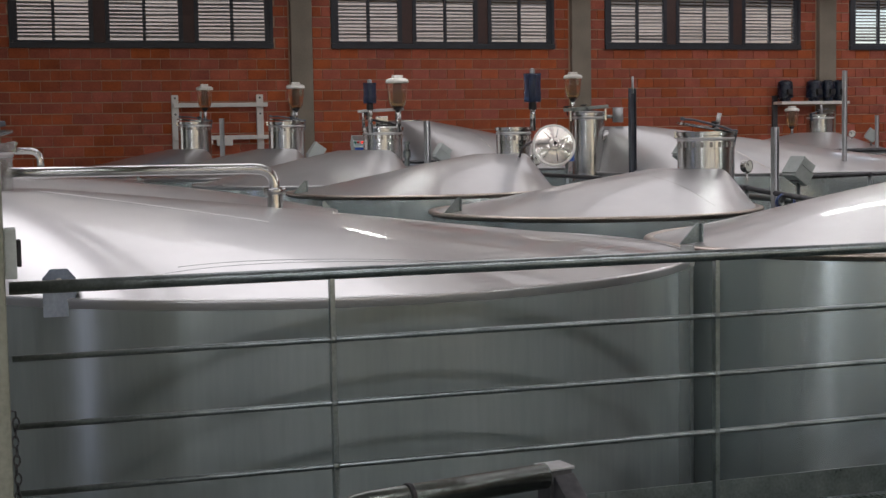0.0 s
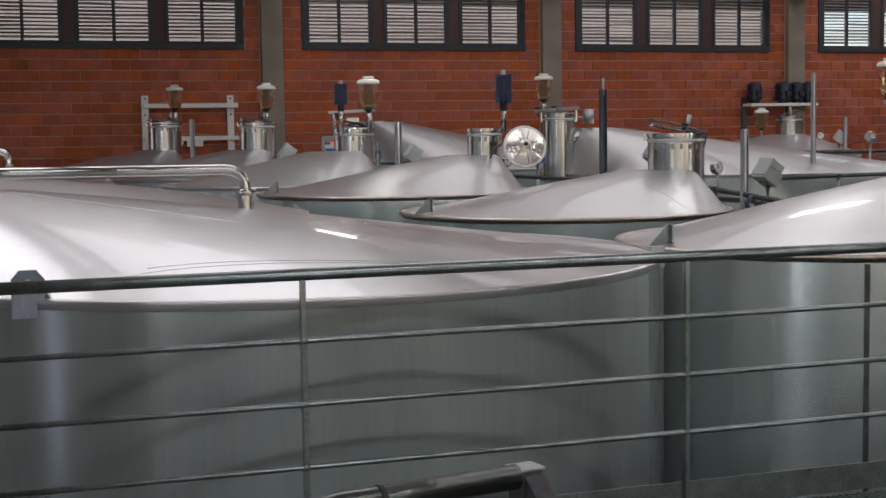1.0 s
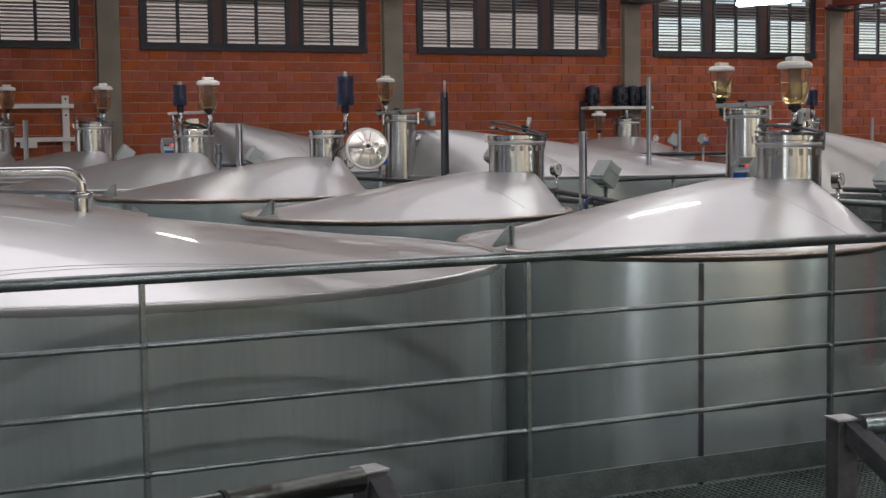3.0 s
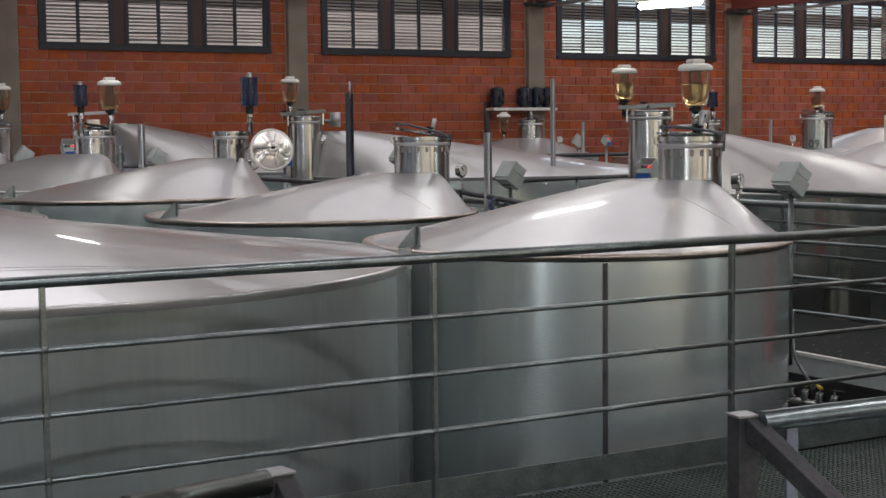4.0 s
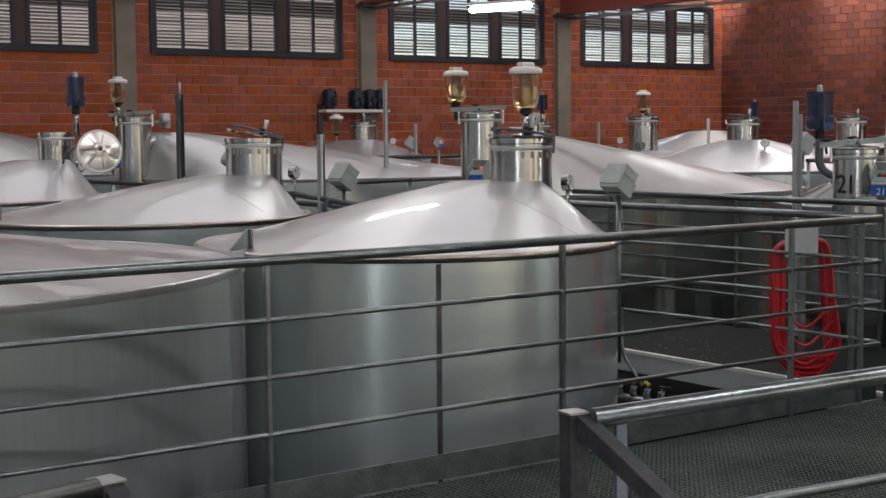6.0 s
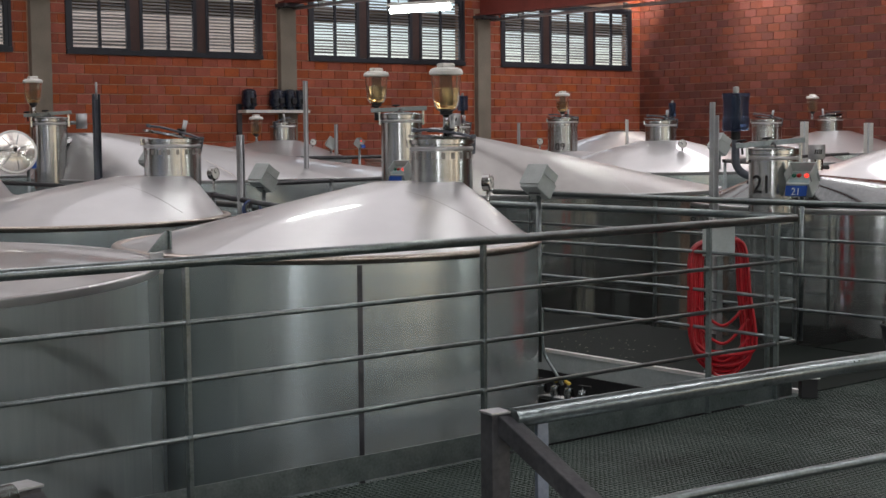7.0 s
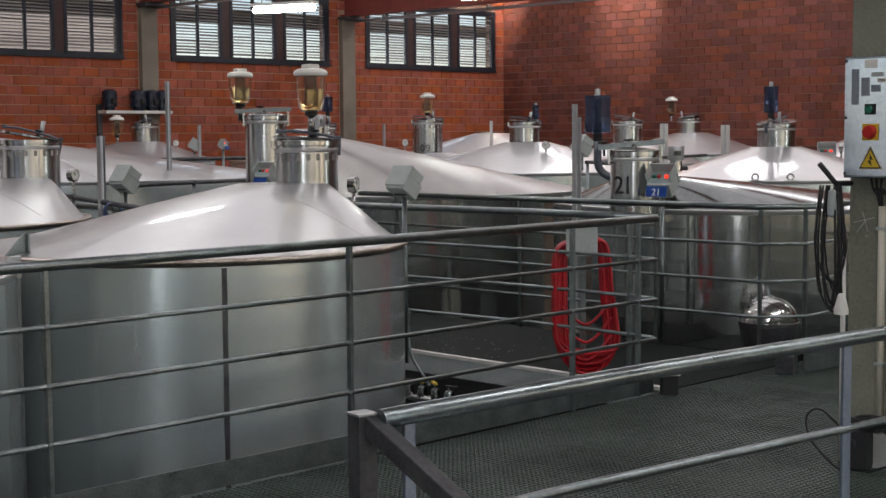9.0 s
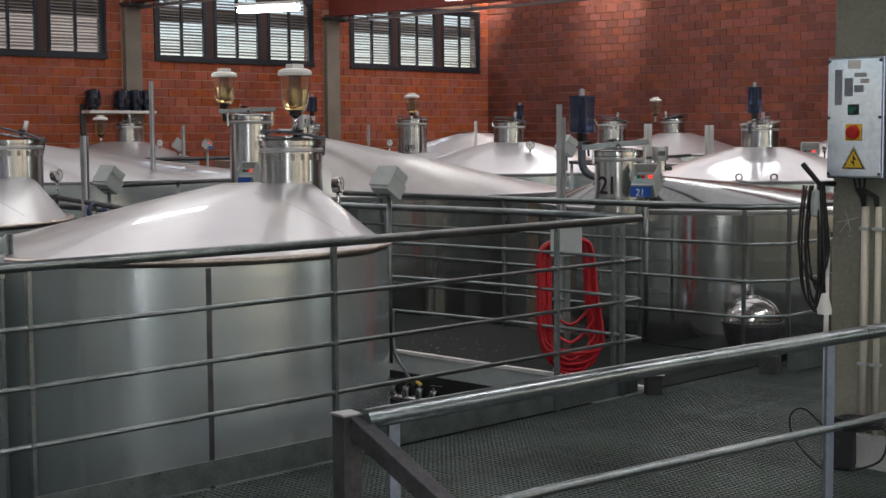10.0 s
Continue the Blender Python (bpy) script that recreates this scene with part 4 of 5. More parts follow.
B21 = control_box(8.95, 6.62, 1.215, -76, 0.0, lit=True, s=1.0)
control_box(8.46, 11.01, 1.22, -70, 0.0, lit=True, s=0.85)
control_box(4.9, 15.2, 1.36, 88, LOW, s=0.9)
control_box(4.0, 17.6, 1.36, 85, LOW, s=1.1)
control_box(13.38, 19.3, 1.45, 60, LOW, s=0.9)
control_box(13.98, 11.6, 1.42, 70, LOW, s=1.1)
control_box(17.47, 10.14, 1.275, -58, LOW, lit=True, s=1.2)
control_box(6.85, 13.1, 1.35, 90, LOW, s=0.95)


def dial(x, y, z, turn, foot):
    a = thing("dial_thermometer", pose(x, y, foot, 0, 0, turn), "round steel dial thermometer on a stem", "thermometer", "dial thermometers")
    h = z - foot
    part("stem", tube([(0, 0, 0), (0, 0, h)], 0.012, 10), STEEL_POLISHED, a)
    m = pose(0, 0, h, 90, 0, 0)
    bm = turned([(0.0, -0.03), (0.055, -0.03), (0.058, 0.02), (0.05, 0.028), (0.047, 0.022), (0.0, 0.022)], 28)
    bmesh.ops.transform(bm, matrix=m, verts=bm.verts)
    case = part("case", bm, STEEL_POLISHED, a)
    bm = turned([(0.0, 0.0225), (0.046, 0.0225), (0.046, 0.0235), (0.0, 0.0235)], 28)
    bmesh.ops.transform(bm, matrix=m, verts=bm.verts)
    part("dial_face", bm, PLASTIC_WHITE, case)
    bm = box(-0.004, 0.004, 0.0, 0.035, 0.024, 0.026, m=m @ pose(0, 0, 0, 0, 0, 40))
    part("pointer", bm, BLACK, case)
    return a


dial(6.306, 7.238, 1.275, 30, 0.93)
dial(6.256, 10.822, 1.285, 20, 0.98)
dial(5.28, 13.3, 1.33, 20, 1.03)
dial(13.23, 19.6, 1.49, -30, 1.20)
dial(15.95, 17.0, 1.47, -40, 1.1)
dial(14.19, 12.4, 1.45, -45, 1.05)
dial(16.2, 9.2, 1.40, 30, 1.0)


# small lit boxes, a valve stub and a level gauge among the far necks
control_box(4.262, 16.457, 1.47, 0, LOW, lit=True, s=0.85)
control_box(12.31, 17.02, 1.47, 20, LOW, lit=True, s=0.6)
control_box(6.034, 14.277, 1.375, -20, LOW, lit=True, s=0.9)
gauge_post(3.142, 19.752, LOW, 1.867, 0.06)
dial(3.203, 21.26, 1.535, 0, 1.1)
vent = thing("vent_valve", pose(4.532, 15.345, 1.25), "small steel vent valve with a lever on the tank lid", "valve")
part("body", turned([(0.0, 0.0), (0.03, 0.0), (0.03, 0.09), (0.045, 0.095), (0.045, 0.17), (0.028, 0.18), (0.028, 0.24), (0.04, 0.245), (0.04, 0.275), (0.0, 0.28)], 18), GALVANISED, vent)
part("lever", box(-0.012, 0.012, -0.10, 0.02, 0.17, 0.182, bevel=0.004), BLACK, vent)


# ---- pipe runs between the tanks ----
def pipe_run(points, r, mat, label, foot=None):
    a = thing("pipe_run", pose(0, 0, 0), label, "pipe")
    part("pipe", tube(points, r, 12), mat, a)
    for p in (foot or []):
        part("pipe_clamp", turned([(r + 0.008, -0.02), (r + 0.012, -0.02), (r + 0.012, 0.02), (r + 0.008, 0.02)], 14), DARK_STEEL, a).matrix_basis = Matrix.Translation(p)
        part("pipe_stand", tube([Vector(p) - Vector((0, 0, r)), Vector((p[0], p[1], LOW))], 0.02, 8), GALVANISED, a)
    return a


DARKPIPE = "dark cooling pipe running between the tanks"
pipe_run([(6.05, 8.9, 1.02), (6.25, 10.9, 1.10), (6.1, 13.2, 1.12), (5.6, 16.5, 1.15)], 0.022, DARK_STEEL, DARKPIPE, [(6.24, 10.8, 1.10), (6.1, 13.2, 1.12)])
pipe_run([(6.5, 8.9, 0.92), (6.7, 10.9, 0.98), (6.6, 13.2, 1.0)], 0.03, GALVANISED, "galvanised water pipe between the tanks", [(6.7, 10.9, 0.98)])
pipe_run([(7.9, 12.7, 1.10), (9.0, 13.0, 1.10), (12.0, 13.2, 1.12)], 0.022, DARK_STEEL, DARKPIPE, [(9.0, 13.0, 1.10)])
pipe_run([(12.0, 18.5, 1.25), (16.0, 18.5, 1.25), (22.0, 18.5, 1.25)], 0.03, DARK_STEEL, DARKPIPE, [(16.0, 18.5, 1.25)])
pipe_run([(4.3, 17.3, 1.25), (6.5, 17.4, 1.25), (9.0, 17.6, 1.25)], 0.022, DARK_STEEL, DARKPIPE, [(6.5, 17.4, 1.25)])
pipe_run([(12.6, 9.0, 1.22), (13.6, 11.2, 1.25), (17.0, 11.8, 1.28)], 0.022, DARK_STEEL, DARKPIPE, [(13.6, 11.2, 1.25)])

# bright wash pipes that bend down onto the wide tanks
wash = thing("wash_pipe", pose(0, 0, 0), "polished steel wash pipe bending down onto a tank lid", "pipe")
part("pipe", tube([(-2.2, 7.82, 1.453), (1.32, 7.47, 1.441)] + arc((1.34, 7.468, 1.441), (1.463, 7.458, 1.441), (1.463, 7.458, 1.345), 8) + [(1.463, 7.458, 1.17)], 0.029, 18), STEEL_POLISHED, wash)
part("union_nut", turned([(0.03, 1.300), (0.058, 1.302), (0.061, 1.308), (0.061, 1.330), (0.058, 1.337), (0.03, 1.339)], 24), STEEL_POLISHED, wash).matrix_basis = Matrix.Translation((1.463, 7.458, 0))
part("socket", turned([(0.03, 1.15), (0.042, 1.152), (0.042, 1.30), (0.03, 1.302)], 24), STEEL_POLISHED, wash).matrix_basis = Matrix.Translation((1.463, 7.458, 0))
wash2 = thing("wash_pipe", pose(0, 0, 0), "polished steel wash pipe bending down onto a tank lid", "pipe")
part("pipe", tube([(-2.2, 12.2, 1.522), (0.31, 12.0, 1.525)] + arc((0.33, 12.0, 1.525), (0.425, 11.99, 1.525), (0.425, 11.99, 1.43), 8) + [(0.425, 11.99, 1.18)], 0.029, 18), STEEL_POLISHED, wash2)

# lifting eyes on the rim of the tank behind the numbered one
for bearing in (204, 218):
    ex, ey = 15.4 + 1.61 * math.cos(radians(bearing)), 9.65 + 1.61 * math.sin(radians(bearing))
    eye_plate = thing("lifting_eye", pose(ex, ey, 1.05, 0, 0, bearing + 90), "small steel lifting eye on a tank rim", "lifting eye", "lifting eyes")
    part("ring", tube([(0.036 * math.cos(a), 0, 0.042 + 0.036 * math.sin(a)) for a in [2 * math.pi * k / 20 for k in range(21)]], 0.011, 8), STEEL_POLISHED, eye_plate)
    part("foot", box(-0.07, 0.07, -0.03, 0.03, -0.01, 0.008, bevel=0.003), STEEL_LID, eye_plate)

# a short blue hose looped over the cooling pipe
loop = thing("blue_hose", pose(6.165, 10.05, 1.05, 0, 0, -30), "short coil of blue hose hung on a pipe", "hose")
for k in range(4):
    part("turn", tube([((0.055 + 0.006 * k) * math.cos(a), 0.012 * (k - 1.5), (0.055 + 0.006 * k) * math.sin(a) - 0.035 - 0.004 * k) for a in [2 * math.pi * j / 24 for j in range(25)]], 0.008, 8), LABEL_BLUE if k % 2 else BLUE_GREY, loop)


# ---- walkways ----
def grating(name, x0, x1, y0, y1, label, mat):
    """Pressed steel grating: upright bars one way, lower cross bars the other, on bearers."""
    pitch, wide, deep = 0.031, 0.0055, 0.022
    verts, faces = [], []
    rng = random.Random(3)

    def bar(ax, ay, bx, by, top, low):
        k = len(verts)
        verts.extend([(x, y, z) for z in (top, low) for x, y in ((ax, ay), (bx, ay), (bx, by), (ax, by))])
        faces.extend([(k, k + 1, k + 2, k + 3), (k + 4, k + 5, k + 1, k), (k + 7, k + 4, k, k + 3), (k + 5, k + 6, k + 2, k + 1), (k + 6, k + 7, k + 3, k + 2)])

    for i in range(int((x1 - x0) / pitch) + 1):
        x, dz = x0 + i * pitch, rng.uniform(-0.0008, 0.0008)
        bar(x, y0, x + wide, y1, dz - 0.001, -deep)
    for j in range(int((y1 - y0) / pitch) + 1):
        y, dz = y0 + j * pitch, rng.uniform(-0.0008, 0.0008)
        bar(x0, y, x1, y + wide, dz - 0.003, -deep * 0.6)
    me = bpy.data.meshes.new(name)
    me.from_pydata(verts, [], faces)
    me.materials.append(mat)
    ob = tagged(new(name, me), label, "walkway", kind="structure")
    bm = bmesh.new()
    y = y0
    while y < y1 + 0.01:
        add_box(bm, x0, x1, y - 0.02, y + 0.02, -0.10, -0.022)
        y += 0.38
    x = x0
    while x < x1 + 0.01:
        add_box(bm, x - 0.02, x + 0.02, y0, y1, -0.10, -0.022)
        x += 1.2
    part("bearer", bm, DARK_STEEL, ob)
    part("under_tray", box(x0, x1, y0, y1, -0.16, -0.155), FLOOR_DARK, ob)
    return ob


GRATE = varied("worn_grating_steel", (0.047, 0.064, 0.055), (0.165, 0.21, 0.183), (0.34, 0.52), 0.5, 1.6, 50.0, 0.1)
# near-black base carries the shade between the tanks
FLOOR_WET_SHADE = varied("shade_dark_wet_floor", (0.006, 0.009, 0.0075), (0.018, 0.023, 0.020), (0.55, 0.75), 0.0, 3.0, 50.0, 0.1)
FLOOR_WET_SHADE.node_tree.nodes["Principled BSDF"].inputs["Specular IOR Level"].default_value = 0.06
grating("walkway_floor", 0.2, 10.4, 2.25, 5.24, "slotted galvanised steel walkway floor", GRATE)
tagged(part("aisle_floor", box(7.26, 8.74, 5.26, 9.9, -0.16, 0.0, bevel=0.004), FLOOR_WET_SHADE), "wet steel plate aisle floor, darkened as shade between the tanks", "walkway", kind="structure")
rng = random.Random(12)
bm = bmesh.new()
for k in range(110):
    cx, cy, cs = 7.30 + abs(rng.gauss(0, 0.45)), rng.uniform(6.9, 9.4), rng.uniform(0.002, 0.007)
    if cx < 8.6:
        add_box(bm, cx - cs, cx + cs, cy - cs * 0.6, cy + cs * 0.6, 0.0, cs * 0.7, m=None)
tagged(part("floor_crumbs", bm, CONCRETE), "pale crumbs of dried pulp strewn on the aisle floor", "crumbs", kind="stuff")
bm = bmesh.new()
add_box(bm, 7.205, 7.245, 5.26, 9.9, -0.022, 0.002)
tagged(part("aisle_kerb", bm, WHITE_PAINT), "white painted angle along the aisle edge", "kerb", kind="structure")
tagged(part("aisle_fascia", box(7.222, 7.245, 5.26, 9.9, -0.16, -0.024), BOX_GREY), "grey steel fascia under the aisle edge", "fascia", kind="structure")
# black paint here stands in for the darkness down in the pit
tagged(part("pit_wall", box(7.21, 7.24, 5.26, 9.9, LOW, -0.162), BLACK), "wall under the aisle edge, blackened as the pit's shade", "wall", kind="structure")


def railing(name, pts, zs, posts, label, toe=0.0, top_r=0.024, mid_r=0.0115):
    """Tube railing along points: top tube, thin middle rails, flat posts, toe board."""
    a = thing(name, pose(0, 0, 0), label, "railing")
    path = lambda z: [(x, y, z) for x, y in pts]
    part("top_rail", tube(path(zs[0]), top_r, 14), GALVANISED, a)
    for z in zs[1:]:
        part("rail", tube(path(z), mid_r, 10), GALVANISED, a)
    for x, y, turn in posts:
        bm = bmesh.new()
        add_box(bm, -0.010, 0.010, -0.015, 0.015, 0.0, zs[0] - top_r * 0.8, bevel=0.0015)
        for z in zs[1:]:
            add_turned(bm, [(0.013, z - 0.016), (0.017, z - 0.012), (0.017, z + 0.012), (0.013, z + 0.016)], 10)
        part("post", bm, GALVANISED, a).matrix_basis = pose(x, y, 0, 0, 0, turn)
    if toe:
        for (ax, ay), (bx, by) in zip(pts, pts[1:]):
            d = Vector((bx - ax, by - ay, 0))
            n = max(1, round(d.length / 2.4))
            for k in range(n):
                part("toe_board", box(d.length * k / n + 0.002, d.length * (k + 1) / n - 0.002, 0.014, 0.019, 0, toe, bevel=0.001), GALVANISED, a).matrix_basis = pose(ax, ay, 0, 0, 0, math.degrees(math.atan2(d.y, d.x)))
    return a


RAIL_Y = 5.25
ZS = (1.085, 0.83, 0.583, 0.337)
railing("railing", [(0.06, RAIL_Y), (7.04, RAIL_Y)], ZS, [(x, RAIL_Y, 0) for x in (1.24, 2.89, 4.54, 6.24, 6.86)], "galvanised tube railing along the walkway edge", toe=0.12)
railing("railing", [(7.08, 5.30), (7.10, 6.4), (6.98, 7.6), (6.98, 9.6)], ZS, [(7.083, 5.49, 90), (7.0, 7.5, 90), (6.98, 9.0, 90)], "galvanised tube railing along the aisle edge")
railing("railing", [(8.70, 9.9), (8.72, 7.2), (8.76, 5.62), (9.06, 5.41), (10.4, 5.41)], (1.07, 0.80, 0.53, 0.27), [(8.70, 9.4, 90), (8.71, 7.9, 90), (8.74, 6.52, 90), (8.78, 5.62, 90), (9.06, 5.42, 0)], "galvanised tube railing round the numbered tank", toe=0.0)
tagged(part("kerb_plate", box(0, 2.0, 0.0, 0.005, 0.0, 0.20, bevel=0.001, m=pose(8.30, 4.965, 0, 0, 0, -5)), GALVANISED), "galvanised kick plate at the floor edge", "kick plate", kind="structure")

# the landing under the camera and the flight of steps that leads down beside it
tagged(part("landing", box(-4.0, 0.96, -4.0, 2.19, -0.14, 0.0, bevel=0.006), FLOOR_DARK), "dark steel plate landing at the head of the steps", "landing", kind="structure")
steps = thing("steps", pose(0, 0, 0), "dark steel flight of steps going down from the walkway", "stairs", kind="structure")
for k in range(10):
    part("tread", box(1.04, 2.08, 2.19 - 0.27 * (k + 1), 2.19 - 0.27 * k + 0.02, -0.18 * (k + 1) - 0.04, -0.18 * (k + 1), bevel=0.004), GALVANISED, steps)

# stair head in front of the camera: two box-section posts, tube handrails, falling stringer rails
stair = thing("stair_railing", pose(0, 0, 0), "galvanised stair-head railing with box posts and tube handrail", "railing")
part("handrail", tube([(2.155, 2.392, 0.957), (3.2, 2.332, 0.957), (4.3, 2.222, 0.957), (7.6, 1.83, 0.957)], 0.024, 18), GALVANISED, stair)
part("lower_rail", tube([(2.155, 2.39, 0.69), (2.81, 2.34, 0.688), (4.03, 2.25, 0.668), (7.6, 1.83, 0.668)], 0.0135, 12), GALVANISED, stair)
part("corner_post", box(-0.025, 0.025, -0.025, 0.025, -1.0, 0.966, bevel=0.003, m=pose(2.135, 2.43, 0, 0, 0, -8)), DARK_STEEL, stair)
part("post_cap", box(-0.028, 0.028, -0.028, 0.028, 0.966, 0.972, bevel=0.002, m=pose(2.135, 2.43, 0, 0, 0, -8)), ALU, stair)
part("post", box(-0.02, 0.02, -0.006, 0.006, -0.3, 0.936, bevel=0.002, m=pose(4.015, 2.25, 0, 0, 0, -7)), BLUISH_ZINC, stair)
part("post", box(-0.016, 0.016, -0.006, 0.006, -0.3, 0.936, bevel=0.002, m=pose(2.245, 2.39, 0, 0, 0, -7)), BLUISH_ZINC, stair)
part("falling_rail", box(-0.022, 0.022, -2.2, 0.0, -0.022, 0.022, bevel=0.003, m=pose(2.145, 2.415, 0.946, 26, 0, 0)), DARK_STEEL, stair)
stub = thing("stair_railing", pose(0.008, -0.002, -0.011), "dark galvanised tube handrail ending in a box post", "railing")
part("handrail", tube(arc((0.505, 2.38, 0.80), (0.505, 2.39, 0.958), (0.62, 2.41, 0.963), 8) + [(0.99, 2.485, 0.964)], 0.0245, 18), DARK_ZINC, stub)
part("cable_tie", turned([(0.0248, -0.004), (0.0275, -0.004), (0.0275, 0.004), (0.0248, 0.004)], 20), BLACK, stub).matrix_basis = pose(0.70, 2.426, 0.963, 0, 90, 11)
part("end_post", box(-0.025, 0.025, -0.025, 0.025, -1.0, 0.972, bevel=0.003, m=pose(1.02, 2.51, 0, 0, 0, 8)), DARK_STEEL, stub)
part("post_cap", box(-0.029, 0.029, -0.029, 0.029, 0.972, 0.978, bevel=0.002, m=pose(1.02, 2.51, 0, 0, 0, 8)), ALU, stub)
part("falling_rail", box(-0.022, 0.022, -2.2, 0.0, -0.022, 0.022, bevel=0.003, m=pose(1.03, 2.50, 0.945, 26, 0, 0)), DARK_STEEL, stub)
part("lower_post", box(-0.02, 0.02, -0.006, 0.006, -1.0, 0.8, bevel=0.002, m=pose(0.505, 2.38, 0, 0, 0, 8)), GALVANISED, stub)
tagged(part("stair_beam", box(-3.0, 9.0, 2.20, 2.25, -0.30, -0.022, bevel=0.004), DARK_STEEL), "dark steel channel along the walkway's near edge", "beam", kind="structure")

# ---- columns ----
tagged(part("column_1", box(-0.42, 0.047, 5.02, 5.46, LOW, TOP, bevel=0.015), CONCRETE), "square grey-green concrete column beside the railing", "column", kind="structure")
column = tagged(part("column_2", box(6.20, 6.66, 3.02, 3.475, LOW, TOP, bevel=0.015), CONCRETE), "square grey-green concrete column with a switch cabinet", "column", kind="structure")
for (ya, za), (yb, zb) in (((3.448, 1.171), (3.336, 1.200)), ((3.401, 1.225), (3.373, 1.128)), ((3.383, 1.185), (3.430, 1.126)), ((3.385, 1.105), (3.372, 1.112))):
    part("scratch_mark", tube([(6.1998, ya, za), (6.1998, yb, zb)], 0.0016, 6), BLOCK, column, "pale chalky scratch")
tagged(part("column_foot", box(6.165, 6.70, 2.98, 3.40, -0.02, 0.16, bevel=0.012), BLOCK), "pale concrete foot of the column", "plinth", kind="structure")

sock = thing("socket_box", pose(0.047, 5.13, 1.218), "grey plastic socket box on the column", "socket")
part("back_box", box(0, 0.042, -0.05, 0.05, -0.085, 0.09, bevel=0.006), BOX_GREY, sock)
part("switch", box(0.042, 0.058, -0.03, 0.03, -0.045, 0.05, bevel=0.005), BLACK, sock)

chain = thing("hanging_chain", pose(0.064, 5.20, 0.635), "short dark steel chain hanging by the column", "chain")
part("hook", tube([(-0.02, 0, 0.02), (0.0, 0, 0.012), (0.0, 0, -0.01)], 0.004, 6), DARK_STEEL, chain)
for k in range(9):
    pts = [(0.011 * math.cos(a), 0, 0.021 * math.sin(a)) for a in [2 * math.pi * j / 12 for j in range(13)]]
    part("link", tube(pts, 0.0035, 6), DARK_STEEL, chain).matrix_basis = pose(-0.002 * (k % 3), 0, -0.028 - 0.034 * k, 0, 0, 90 * (k % 2) + 10)

hook_plate = thing("lifting_bracket", pose(0.264, 5.922, 1.02), "galvanised bracket plate clamped to the tank rim", "bracket")
bm = bmesh.new()
f = [bm.verts.new(v) for v in ((-0.066, 0, -0.128), (0.066, 0, -0.128), (0.066, 0, 0.03), (0.034, 0, 0.068), (-0.034, 0, 0.068), (-0.066, 0, 0.03))]
bm.faces.new(f)
out = bmesh.ops.extrude_face_region(bm, geom=bm.faces[:])
bmesh.ops.translate(bm, vec=(0, 0.012, 0), verts=[g for g in out["geom"] if isinstance(g, bmesh.types.BMVert)])
bmesh.ops.recalc_face_normals(bm, faces=bm.faces)
part("plate", bm, BLUISH_ZINC, hook_plate)
part("jaw", box(-0.06, 0.078, 0.012, 0.12, -0.04, -0.01, bevel=0.004), GALVANISED, hook_plate)
part("eye", tube([(0.009 * math.cos(a), -0.002, 0.022 + 0.006 * math.sin(a)) for a in [2 * math.pi * j / 12 for j in range(13)]], 0.003, 6), WHITE_PAINT, hook_plate)

# ---- switch cabinet on the column; local y runs along the face, x points to the room ----
cab = thing("switch_cabinet", pose(6.20, 3.30, 1.675, 0, 0, 180), "steel switch cabinet with knobs and a hazard sign", "switch cabinet")
part("housing", box(0.0, 0.11, -0.145, 0.145, -0.285, 0.285, bevel=0.006), CABINET_STEEL, cab)
door = part("door", box(0.112, 0.122, -0.137, 0.137, -0.277, 0.277, bevel=0.004), CABINET_STEEL, cab)
for yy in (-0.137, 0.137):
    for zz in (-0.272, 0.0, 0.272):
        bm = turned([(0.008, 0.0), (0.008, 0.006), (0.0, 0.008)], 10)
        bmesh.ops.transform(bm, matrix=pose(0.118, yy * 0.95, zz * 0.97, 0, 90, 0), verts=bm.verts)
        part("screw", bm, DARK_STEEL, door)
part("label_card", box(0.1225, 0.124, -0.035, 0.030, 0.228, 0.268), PLASTIC_WHITE, door, "white paper label")
part("label_card", box(0.1225, 0.124, 0.030, 0.075, 0.160, 0.180), PLASTIC_WHITE, door, "white paper label")
for dz in (0.168, 0.174):
    part("label_bar", box(0.1242, 0.1246, 0.034, 0.07, dz - 0.001, dz + 0.001), BLACK, door)
for y0, y1, z0, z1, mat in ((-0.10, -0.065, 0.06, 0.225, PLATE_DULL), (-0.05, -0.01, 0.10, 0.185, PLATE_DULL), (0.0, 0.06, 0.188, 0.208, BOX_GREY), (0.0, 0.045, 0.118, 0.150, PLATE_DULL)):
    part("device", box(0.1228, 0.1265, y0, y1, z0, z1, bevel=0.001), mat, door)


def knob(name, yy, zz, r, d, mat):
    bm = turned([(r * 1.15, 0.0), (r * 1.15, 0.006), (r, 0.008), (r * 0.95, d), (0.0, d + 0.003)], 24)
    bmesh.ops.transform(bm, matrix=pose(0.124, yy, zz, 0, 90, 0), verts=bm.verts)
    return part(name, bm, mat, door)


part("button_seat", box(0.1225, 0.130, -0.030, 0.022, 0.012, 0.062, bevel=0.003), BLACK, door)
knob("green_button", -0.008, 0.037, 0.017, 0.018, GREEN_KNOB)
part("isolator_plate", box(0.1225, 0.128, -0.042, 0.040, -0.108, -0.030, bevel=0.003), YELLOW, door, "yellow isolator plate")
knob("red_isolator", 0.0, -0.069, 0.029, 0.03, RED_KNOB)
bm = bmesh.new()
bm.faces.new([bm.verts.new((0.1224, yy, zz)) for yy, zz in ((-0.068, -0.246), (0.068, -0.246), (0.0, -0.128))])
part("sign_backing", bm, WHITE_PAINT, door, "white sign backing")
bm = bmesh.new()
